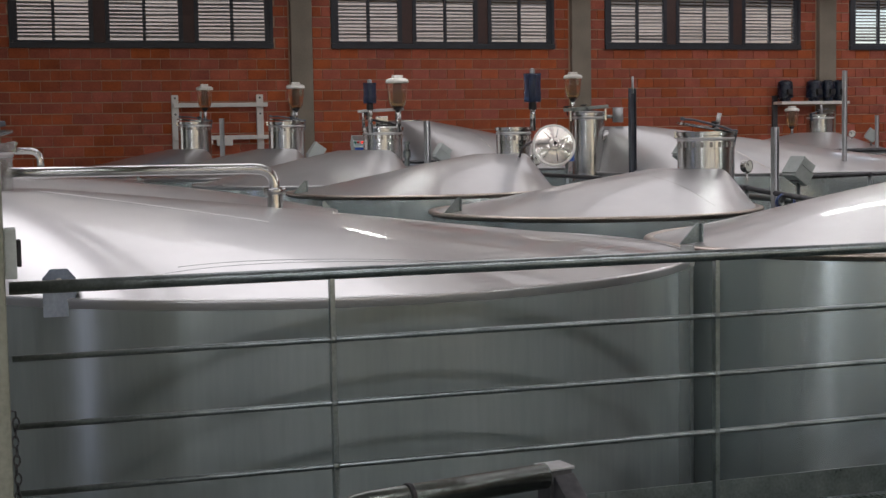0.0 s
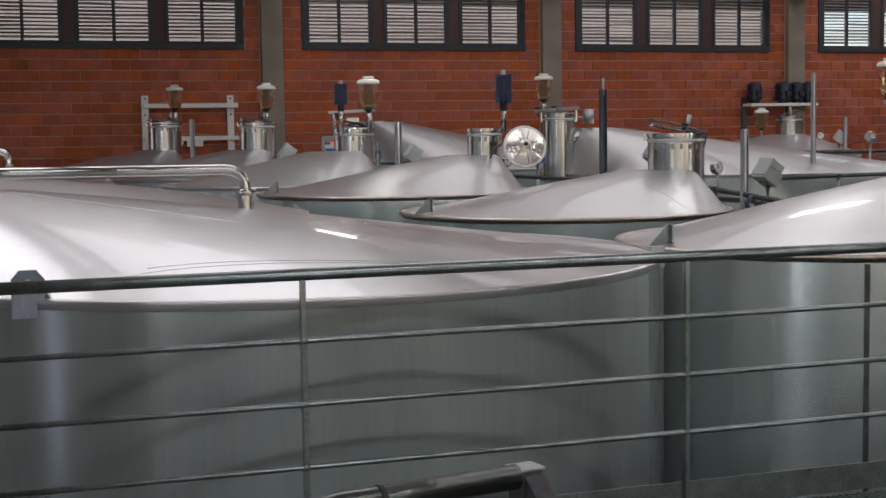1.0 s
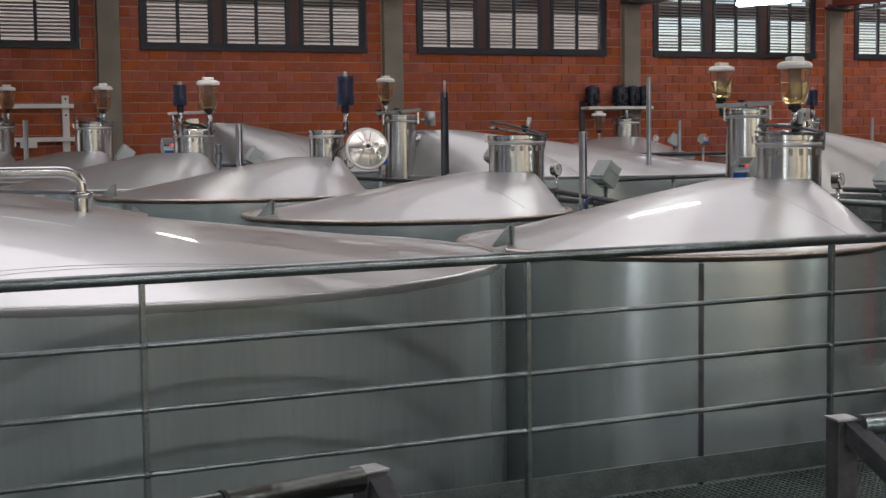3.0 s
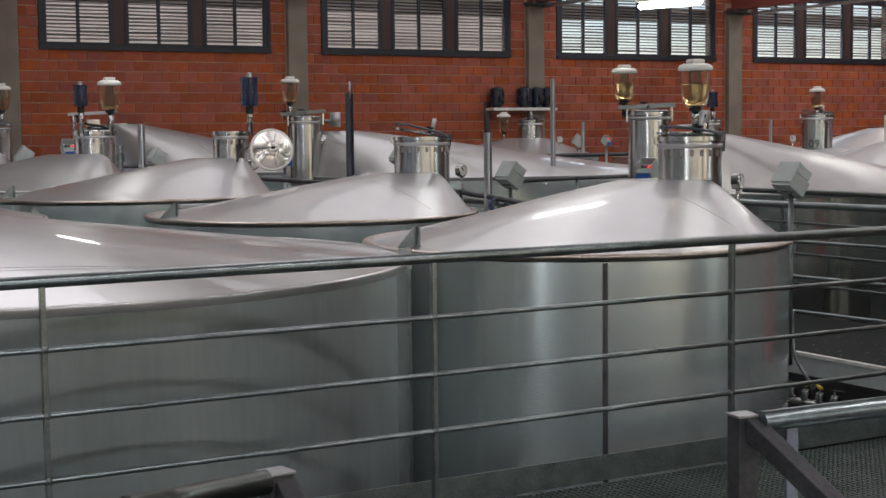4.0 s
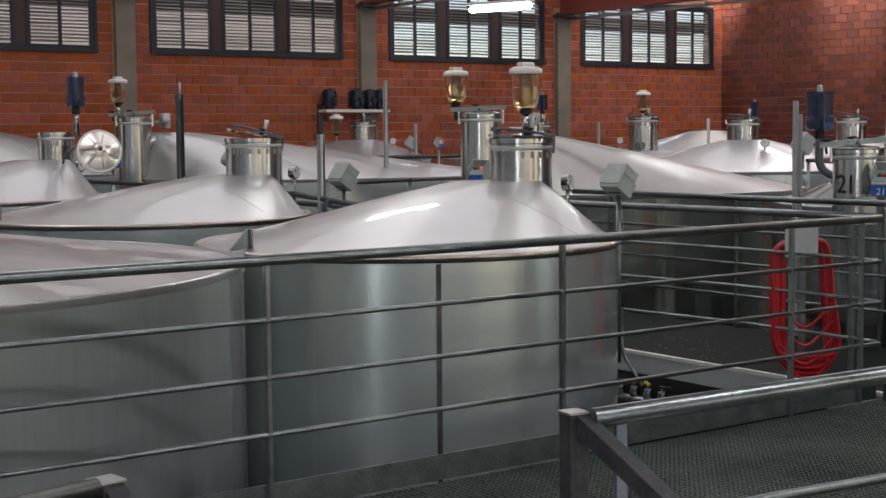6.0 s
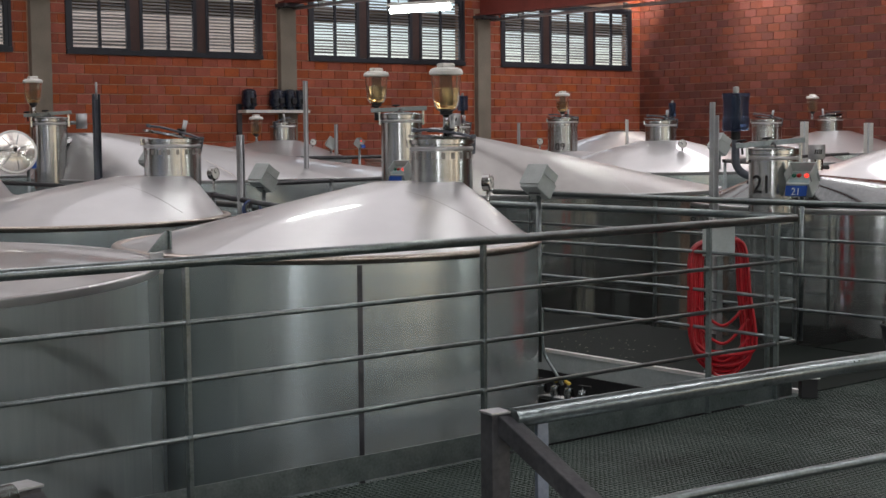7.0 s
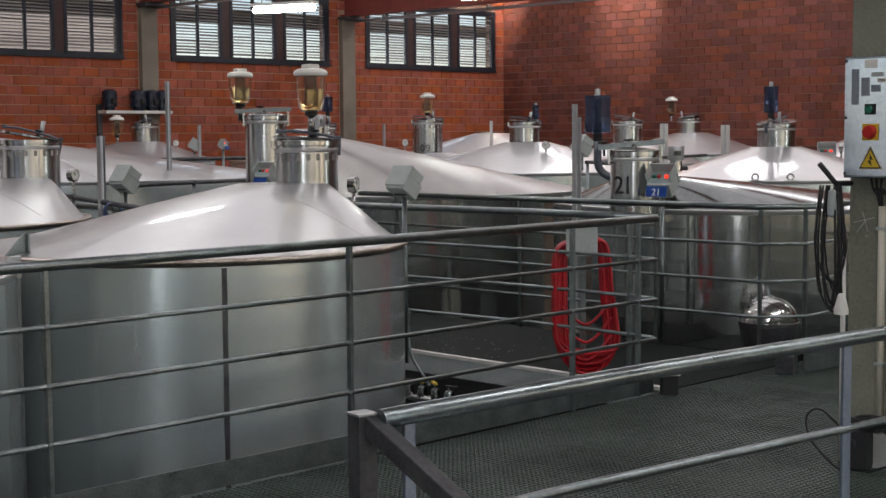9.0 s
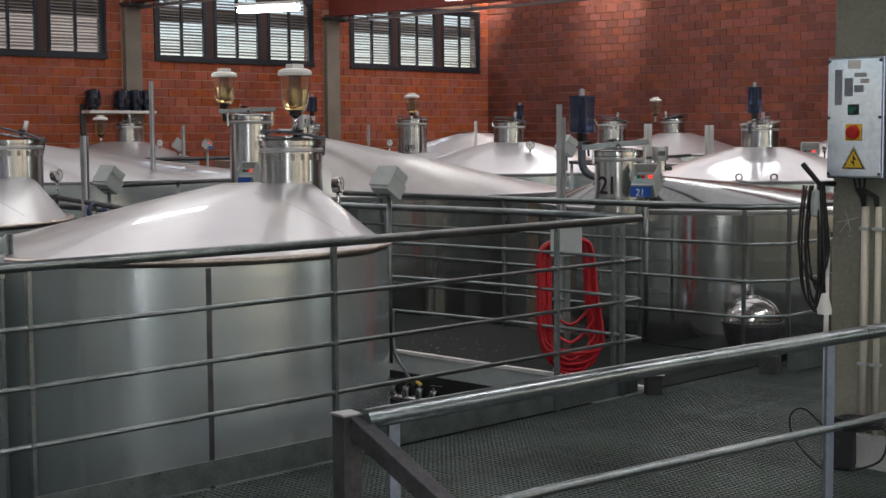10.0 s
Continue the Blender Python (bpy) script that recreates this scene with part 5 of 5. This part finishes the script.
bm.faces.new([bm.verts.new((0.1230, yy, zz)) for yy, zz in ((-0.058, -0.240), (0.058, -0.240), (0.0, -0.140))])
part("hazard_border", bm, BLACK, door)
bm = bmesh.new()
bm.faces.new([bm.verts.new((0.1236, yy, zz)) for yy, zz in ((-0.047, -0.2335), (0.047, -0.2335), (0.0, -0.152))])
part("hazard_field", bm, YELLOW, door, "yellow hazard triangle")
bm = bmesh.new()
bm.faces.new([bm.verts.new((0.1244, yy, zz)) for yy, zz in ((-0.003, -0.166), (0.015, -0.199), (0.003, -0.197), (0.009, -0.231), (-0.014, -0.203), (-0.002, -0.203))])
part("lightning_mark", bm, BLACK, door)

for yy, cr in ((3.289, 0.0195), (3.222, 0.0155)):
    c = thing("conduit", pose(6.185, yy, 0.0), "cream plastic cable conduit clipped to the column", "conduit", "cable conduits")
    part("duct", tube([(0, 0, 0.16), (0, 0, 1.255)], cr, 14), PVC, c)
    for z in (0.5, 1.15):
        part("clip", box(-0.022, 0.015, -0.024, 0.024, z - 0.008, z + 0.008, bevel=0.003), BOX_GREY, c)
    for k in range(3):
        part("cable", tube([(-0.004 + 0.006 * k, 0.004 * k, 1.20), (-0.01, 0.01 * k, 1.30), (-0.02, (3.27 + 0.02 * k) - yy + 0.02, 1.34), (-0.03, (3.28 + 0.03 * k) - yy, 1.40)], 0.006, 8), RUBBER, c)


def wobble(points, amount, n=60):
    """A smooth hanging line through points, with slight waves."""
    pts = [Vector(p) for p in points]
    out = []
    for i in range(len(pts) - 1):
        p0, p1, p2, p3 = pts[max(i - 1, 0)], pts[i], pts[i + 1], pts[min(i + 2, len(pts) - 1)]
        steps = max(4, n // (len(pts) - 1))
        for k in range(steps):
            t = k / steps
            q = 0.5 * ((2 * p1) + (p2 - p0) * t + (2 * p0 - 5 * p1 + 4 * p2 - p3) * t * t + (3 * p1 - p0 - 3 * p2 + p3) * t ** 3)
            out.append(q + Vector((random.uniform(-1, 1), random.uniform(-1, 1), random.uniform(-1, 1))) * amount)
    return out + [pts[-1]]


hang = thing("hanging_cable", pose(6.12, 3.510, 0.0), "looped black power cable hung on the column", "cable")
part("hook", tube([(0.12, -0.06, 1.36), (0.0, -0.01, 1.36), (-0.01, 0.075, 1.455)], 0.014, 8), BLACK, hang)
rng = random.Random(4)
for k in range(10):
    a, w, low = rng.uniform(-0.02, 0.02), rng.uniform(0.025, 0.098), rng.uniform(0.70, 0.92)
    part("loop", tube(wobble([(a, w, 1.35), (a - 0.02, w + 0.012, 1.1), (a - 0.01, w, low + 0.1), (a, 0.0, low), (a, -w * 0.6, low + 0.12), (a - 0.01, -w * 0.7, 1.1), (a, -w * 0.3, 1.35)], 0.0015), 0.005, 8), RUBBER, hang)
part("connector", turned([(0.012, 1.20), (0.022, 1.21), (0.026, 1.26), (0.022, 1.325), (0.010, 1.335)], 18), BOX_GREY, hang).matrix_basis = pose(-0.01, 0.045, 0.0, 2, 0, 0)
plug = thing("plug_cap", pose(6.06, 3.428, 0.74), "white plastic plug cap hanging on the cable", "plug")
part("cap", turned([(0.0, 0.0), (0.034, 0.0), (0.034, 0.025), (0.018, 0.09), (0.010, 0.10), (0.0, 0.10)], 20), PLASTIC_WHITE, plug)
part("lead", tube([(0, 0, 0.09), (0.01, 0.02, 0.35), (0.05, 0.05, 0.62)], 0.005, 8), RUBBER, plug)
sleeve = thing("cable_sleeve", pose(6.183, 3.488, 0.0), "thin white plastic cable sleeve down the column's edge", "sleeve")
part("duct", tube([(0, 0, 0.0), (0, 0, 1.02)], 0.0125, 12), PLASTIC_WHITE, sleeve)

drum = thing("cable_reel", pose(6.085, 3.345, 0.0, 0, 0, 20), "black cable reel box with loose cable on top", "cable reel")
part("case", box(-0.06, 0.06, -0.065, 0.065, 0.0, 0.20, bevel=0.015), BLACK, drum)
part("socket", turned([(0.0, 0.0), (0.022, 0.0), (0.022, 0.008), (0.0, 0.01)], 16), RUBBER, drum).matrix_basis = pose(-0.06, 0.02, 0.13, 0, -90, 0)
rng = random.Random(9)
for k in range(9):
    r1, r2, dz = rng.uniform(0.07, 0.13), rng.uniform(0.05, 0.08), rng.uniform(0.0, 0.045)
    ring = [(r2 * math.cos(a) - 0.01, r1 * math.sin(a) - 0.085, 0.205 + dz + 0.012 * math.sin(2 * a + k)) for a in [2 * math.pi * j / 28 for j in range(29)]]
    part("coil", tube(ring, 0.0065, 8), RUBBER, drum)
part("loose_end", tube(wobble([(-0.02, 0.08, 0.20), (-0.08, 0.16, 0.29), (-0.10, 0.22, 0.26), (-0.13, 0.20, 0.16), (-0.14, 0.10, 0.05), (-0.13, 0.04, 0.012)], 0.0), 0.0055, 8), RUBBER, drum)
part("loose_end", tube(wobble([(0.0, -0.14, 0.22), (-0.08, -0.22, 0.20), (-0.12, -0.20, 0.08), (-0.11, -0.06, 0.012)], 0.0), 0.0055, 8), RUBBER, drum)

# ---- red hose on its stand in the aisle ----
hose = thing("hose_stand", pose(7.31, 6.05, 0.0, 0, 0, -40), "coiled red hose hung on a steel stand", "hose")
part("stand_post", box(-0.02, 0.02, 0.03, 0.05, 0.0, 1.05, bevel=0.002), GALVANISED, hose)
part("foot_plate", box(-0.09, 0.09, -0.05, 0.10, 0.0, 0.01, bevel=0.002), GALVANISED, hose)
part("panel", box(-0.145, 0.065, -0.145, -0.133, 0.80, 1.03, bevel=0.004), BOX_GREY, hose, "plain grey panel")
part("hook", tube([(0, 0.04, 0.88), (0, -0.12, 0.88), (0, -0.135, 0.93)], 0.012, 8), GALVANISED, hose)
rng = random.Random(2)
for k in range(22):
    w, low, dy = rng.uniform(0.13, 0.215), rng.uniform(0.02, 0.16), rng.uniform(-0.11, 0.0)
    pts = [(0.0, dy, 0.915 + rng.uniform(-0.03, 0.015)), (w * 0.62, dy, 0.87), (w * 0.82, dy, 0.55), (w * 1.02, dy, 0.22), (w * 0.6, dy, low), (-w * 0.4, dy, low), (-w * 0.92, dy, 0.22), (-w, dy, 0.55), (-w * 0.9, dy, 0.84), (0.0, dy, 0.915)]
    part("hose_turn", tube(wobble(pts, 0.0, 54), 0.0125, 9), HOSE_RED, hose)
for k in range(3):
    part("hose_turn", tube(wobble([(-0.17, -0.09, 0.46 - 0.12 * k), (0.0, -0.11, 0.34 - 0.12 * k), (0.17, -0.09, 0.50 - 0.12 * k)], 0.0, 20), 0.010, 9), HOSE_RED, hose)

# ---- bits on the floor ----
dome = thing("steel_dome", pose(9.09, 5.74, -0.05), "domed polished steel vessel standing on the floor", "vessel")
part("barrel", turned([(0.0, 0.0), (0.14, 0.0), (0.15, 0.03), (0.18, 0.06), (0.20, 0.12), (0.212, 0.19), (0.216, 0.225), (0.228, 0.228), (0.228, 0.25), (0.216, 0.253)], 40), DARK_STEEL, dome, "dark lower barrel")
part("dome_lid", turned([(0.217, 0.253), (0.203, 0.305), (0.175, 0.36), (0.125, 0.405), (0.06, 0.428), (0.045, 0.43), (0.045, 0.44), (0.0, 0.442)], 40, sharp=False), STEEL_POLISHED, dome)
# ledge takes the aisle floor's base, darkened for shade
tagged(part("ledge_floor", box(8.76, 10.4, 5.43, 6.35, -0.06, 0.0), FLOOR_WET_SHADE), "wet ledge beside the numbered tank, darkened as shade", "floor", kind="structure")
tub = thing("floor_box", pose(8.22, 5.05, 0.0, 0, 0, 20), "small dark steel box with a bright top", "box")
part("body", box(-0.08, 0.08, -0.06, 0.06, 0.0, 0.12, bevel=0.006), DARK_STEEL, tub)
part("lid", box(-0.082, 0.082, -0.062, 0.062, 0.12, 0.128, bevel=0.003), ALU, tub)
stop = thing("floor_box", pose(7.05, 5.155, 0.0, 0, 0, -40), "small block with a white top at the railing's end, body blackened as shade", "box")
# body blackened for the shadow below the white top
part("body", box(-0.05, 0.05, -0.04, 0.04, 0.0, 0.12, bevel=0.005), BLACK, stop)
part("lid", box(-0.075, 0.060, -0.055, 0.050, 0.12, 0.126, bevel=0.002), WHITE_PAINT, stop)

# valves in the pit beside the aisle
valves = thing("valve_manifold", pose(7.06, 7.25, -0.30), "steel pipe manifold with yellow valve handles", "valve")
part("header", tube([(-0.06, -0.9, 0.0), (-0.06, 0.9, 0.0)], 0.032, 14), STEEL_POLISHED, valves)
for k, dy in enumerate((-0.22, -0.08, 0.06, 0.2)):
    part("valve_body", turned([(0.0, -0.04), (0.03, -0.04), (0.04, 0.0), (0.03, 0.045), (0.012, 0.05), (0.012, 0.085), (0.0, 0.085)], 16), STEEL_POLISHED, valves).matrix_basis = Matrix.Translation((-0.06, dy, 0.045))
    if k in (1, 2):
        part("handle", box(-0.012, 0.012, -0.085, 0.03, 0.125, 0.142, bevel=0.004, m=pose(-0.06, dy + 0.02, 0, 0, 0, -30)), YELLOW, valves, "yellow lever handle")
    else:
        part("handle", box(-0.012, 0.012, -0.07, 0.03, 0.115, 0.13, bevel=0.004, m=pose(-0.06, dy, 0, 0, 0, 15)), BLACK, valves)
for dy in (-0.7, 0.7):
    part("bracket", box(-0.09, 0.10, dy - 0.02, dy + 0.02, -0.05, -0.03, bevel=0.003), GALVANISED, valves)
dn = thing("drain_hose", pose(0, 0, 0), "thin grey drain hose hanging into the pit", "hose")
part("hose", tube(wobble([(6.98, 7.42, 0.35), (6.97, 7.40, 0.05), (7.0, 7.3, -0.12), (7.03, 7.26, -0.2)], 0.0, 24), 0.012, 8), GALVANISED, dn)


# ---- painted number and blue sign ----
def writing(text, size, m, mat, parent, name):
    cu = bpy.data.curves.new(name, "FONT")
    cu.body, cu.size, cu.align_x, cu.align_y, cu.extrude = text, size, "CENTER", "CENTER", 0.0006
    ob = new(name, cu)
    cu.materials.append(mat)
    ob.parent = parent
    ob.matrix_basis = m
    return ob


for k, ch in enumerate("21"):
    a = radians(178 + 24 * k)
    cx, cy = 9.05, 6.97
    gx, gy = cx + 0.1925 * math.cos(a), cy + 0.1925 * math.sin(a)
    writing(ch, 0.20, pose(gx - 10.93, gy - 7.2, 1.19 - LOW, 90, 0, math.degrees(a) + 90), BLACK, T21, "painted_figure")
for k, ch in enumerate("09"):
    a = radians(205 + 21 * k)
    writing(ch, 0.16, pose(16.08 + 0.2425 * math.cos(a) - 16.5, 16.6 + 0.2425 * math.sin(a) - 16.6, 1.38 - LOW, 90, 0, math.degrees(a) + 90), BLACK, K9, "painted_figure")
writing("21", 0.075, pose(0, -0.1265, 1.215 - 0.066, 78, 0, 0), PLASTIC_WHITE, B21, "sign_figures")
def level_sensor(x, y, z, reach):
    """A sensor head on a short stub pipe beside a hopper: steel body, label band with dark bars."""
    a = thing("level_sensor", pose(x, y, z), "steel level sensor head with dark lettering bars", "sensor", "level sensors")
    part("stub_pipe", tube([(-reach, 0.15 * reach, 0.05), (0.0, 0.0, 0.05)], 0.024, 12), STEEL_POLISHED, a)
    part("head", turned([(0.0, 0.0), (0.052, 0.0), (0.052, 0.09), (0.0, 0.091)], 24), STEEL_POLISHED, a)
    band = part("label_band", turned([(0.0, 0.0915), (0.066, 0.092), (0.068, 0.098), (0.068, 0.205), (0.064, 0.212), (0.0, 0.215)], 28), ALU, a)
    for k in range(4):
        q = radians(208 + 13 * k)
        part("letter_bar", box(-0.006, 0.006, -0.0005, 0.0012, -0.02, 0.02, m=pose(0.0685 * math.cos(q), 0.0685 * math.sin(q), 0.152, 0, 12, math.degrees(q) + 90)), BLACK, band)
    return a


level_sensor(9.72, 7.05, 1.285, 0.5)
level_sensor(9.12, 10.98, 1.60, 0.3)

# ---- wall fittings ----
fr = thing("wall_bracket_frame", pose(2.95, WALL_Y, 0.0), "white steel bracket frame on the brick wall", "bracket")
for x in (-0.03, 1.34):
    part("upright", box(x - 0.055, x + 0.055, -0.07, -0.012, 1.22, 2.29, bevel=0.006), WHITE_PAINT, fr)
for z in (2.125, 1.60):
    part("crossbar", box(-0.06, 1.46, -0.13, -0.072, z - 0.035, z + 0.035, bevel=0.006), WHITE_PAINT, fr)
for x, z in ((-0.03, 2.24), (1.34, 2.24), (-0.03, 1.98), (1.34, 1.98)):
    part("bolt", turned([(0.016, 0.0), (0.016, 0.012), (0.0, 0.014)], 8), BLACK, fr).matrix_basis = pose(x, -0.071, z, 90, 0, 0)
card = thing("bright_plate", pose(3.69, WALL_Y - 0.14, 1.47), "small white plate on the bracket frame, for a bright rectangle", "notice")
# white paint stands in for a small bright rectangle
part("card", box(-0.13, 0.13, -0.004, 0.004, 0.0, 0.125, bevel=0.001), WHITE_PAINT, card)
sh = thing("wall_shelf", pose(13.85, WALL_Y, 0.0), "white steel shelf bar with dark motors on the brick wall", "shelf")
part("upright", box(-0.05, 0.05, -0.06, -0.012, 1.3, 2.2, bevel=0.005), DARK_STEEL, sh)
part("bar", box(-0.04, 1.39, -0.35, -0.012, 2.03, 2.085, bevel=0.006), WHITE_PAINT, sh)
for k, (x, w) in enumerate(((0.12, 0.14), (0.73, 0.15), (1.02, 0.13), (1.26, 0.12))):
    mo = thing("pump_motor", pose(13.85 + x, WALL_Y - 0.2, 2.085), "dark blue electric motor standing on the wall shelf", "motor", "motors on the shelf")
    part("body", turned([(0.0, 0.0), (w * 0.7, 0.0), (w * 0.72, 0.05), (w, 0.07), (w, 0.30), (w * 0.92, 0.36), (w * 0.5, 0.39), (0.0, 0.395)], 24), MOTOR_BLUE, mo)
    part("terminal_box", box(-0.05, 0.05, -w - 0.05, -w + 0.02, 0.12, 0.22, bevel=0.006), BLACK, mo)

# ---- lamps ----
def strip_lamp(x, y0, y1, z):
    a = thing("strip_lamp", pose(x, y0, z, 2 if z < 4 else 0), "lit fluorescent strip lamp hung under a roof rail", "lamp", "strip lamps")
    L = y1 - y0
    part("housing", box(-0.08, 0.08, 0, L, 0.06, 0.10, bevel=0.01), WHITE_PAINT, a)
    bm = tube([(0, 0.0, 0.0), (0, 0.04, 0.0), (0, L - 0.04, 0.0), (0, L, 0.0)], [0.025, 0.048, 0.048, 0.025], 16)
    part("diffuser", bm, TUBE_GLOW, a)
    for y in (0.2, L - 0.2):
        part("hanger", tube([(0, y, 0.10), (0, y, LAMP_RAIL + 0.02 - z)], 0.006, 6), DARK_STEEL, a)
    return a


LAMP_RAIL = 5.2
for x in (13.2, 7.3, 4.5):
    tagged(part("lamp_rail", box(x - 0.025, x + 0.025, -8.99, WALL_Y - 0.01, LAMP_RAIL, LAMP_RAIL + 0.05, bevel=0.003), GALVANISED), "thin steel rail under the roof that carries the lamps", "rail", kind="structure")
for y, long, z in ((0.9, 1.13, 3.34), (4.6, 1.13, 3.34), (8.3, 1.13, 3.34), (11.87, 1.13, 3.345), (15.95, 1.45, 3.445)):
    strip_lamp(13.2, y, y + long, z)
for x, y in ((7.3, -1.5), (7.3, 2.5), (7.3, 6.5), (7.3, 10.45), (4.5, 14.9)):
    strip_lamp(x, y, y + 1.5, 3.42)
for x in (20.09, 15.07):
    tray = thing("cable_duct", pose(x, 0, 4.035), "pale steel cable duct fixed under a roof beam", "cable duct", "cable ducts")
    bm = bmesh.new()
    add_box(bm, -0.045, 0.045, -6, 22.88, -0.045, 0.01, bevel=0.003)
    part("channel", bm, ALU, tray)
    for y in range(-5, 23, 3):
        part("clip", box(-0.06, 0.05, y - 0.015, y + 0.015, -0.05, 0.062, bevel=0.002), GALVANISED, tray)
# housings for the two assumed floodlights, out of view
for eye, aim in (((23.2, 21.6, 6.2), (24.8, 22.75, 4.95)), ((23.4, 19.0, 6.3), (24.75, 19.2, 4.75))):
    fl = thing("flood_lamp", look(eye, aim), "small round floodlight, unseen and assumed, on a bracket from the end wall", "lamp", "floodlights")
    part("shade", turned([(0.03, 0.22), (0.08, 0.20), (0.12, 0.08), (0.13, 0.012), (0.122, 0.012), (0.07, 0.17), (0.0, 0.18)], 28), ALU, fl)
    up = fl.matrix_world.inverted() @ Vector((WALL_X, eye[1], eye[2] + 0.5))
    part("stalk", tube([(0, 0, 0.19), tuple(up)], 0.012, 8), BLACK, fl)


# ---- bricks ----
def brick_mesh(l, mat):
    bm = bmesh.new()
    h, d = COURSE - 0.016, 0.012
    add_box(bm, 0.0035, l - 0.0035, -d, 0.0, 0.0, h)
    top = [v for v in bm.verts if v.co.y < -0.001]
    for v in top:
        v.co.x += 0.003 if v.co.x < l / 2 else -0.003
        v.co.z += 0.003 if v.co.z < h / 2 else -0.003
    me = bpy.data.meshes.new("brick")
    bm.to_mesh(me)
    bm.free()
    me.materials.append(mat)
    return me


def lay(wall, m, length, z0, z1, holes, near, mat):
    """Courses of bricks on a wall face; near: the stretch whose bricks are parts of their own."""
    whole, half = brick_mesh(BRICK_L, mat), brick_mesh(BRICK_L / 2, mat)
    verts, faces, singles = [], [], 0
    rng = random.Random(7)
    rows = int((z1 - z0) / COURSE)
    for j in range(rows):
        z = z0 + j * COURSE
        x = -BRICK_L / 2 if j % 2 else 0.0
        while x < length - 0.02:
            a, b = max(x, 0.0), min(x + BRICK_L, length)
            spans = [(a, b)]
            for h0, h1, hz0, hz1 in holes:
                if z + COURSE > hz0 and z < hz1:
                    spans = [q for s0, s1 in spans for q in ((s0, min(s1, h0)), (max(s0, h1), s1)) if q[1] - q[0] > 0.03]
            for s0, s1 in spans:
                full = abs(s1 - s0 - BRICK_L) < 0.01
                if full and singles < 300 and near[0] < s0 < near[1] and near[2] < z < near[3]:
                    ob = new("brick", whole)
                    ob.parent = wall
                    ob.matrix_basis = m @ Matrix.Translation((s0, rng.uniform(-0.002, 0.002), z))
                    singles += 1
                    continue
                k = len(verts)
                y = -0.012 + rng.uniform(-0.002, 0.002)
                c0, c1, d0, d1 = s0 + 0.0035, s1 - 0.0035, z, z + COURSE - 0.016
                e = 0.003
                for vx, vy, vz in ((c0, 0, d0), (c1, 0, d0), (c1, 0, d1), (c0, 0, d1), (c0 + e, y, d0 + e), (c1 - e, y, d0 + e), (c1 - e, y, d1 - e), (c0 + e, y, d1 - e)):
                    verts.append(tuple(m @ Vector((vx, vy, vz))))
                faces += [(k + 4, k + 5, k + 6, k + 7), (k, k + 1, k + 5, k + 4), (k + 1, k + 2, k + 6, k + 5), (k + 2, k + 3, k + 7, k + 6), (k + 3, k, k + 4, k + 7)]
            x += BRICK_L
    me = bpy.data.meshes.new("brickwork")
    me.from_pydata(verts, [], faces)
    me.materials.append(mat)
    ob = new("brickwork", me)
    ob.parent = wall
    ob["kind"] = "stuff"
    return ob


HOLES = [(x0 + 1.0, x1 + 1.0, SILL, HEAD) for x0, x1 in WINDOW_SPANS] + [(x + 0.8, x + 1.2, -9, 4.1) for x in PILASTERS]
lay(wall_north, pose(-1.0, WALL_Y, 0), WALL_X + 1.0, 2.875 - 15 * COURSE, 4.88, HOLES, (6.2, 13.0, 1.6, 3.0), BRICK)
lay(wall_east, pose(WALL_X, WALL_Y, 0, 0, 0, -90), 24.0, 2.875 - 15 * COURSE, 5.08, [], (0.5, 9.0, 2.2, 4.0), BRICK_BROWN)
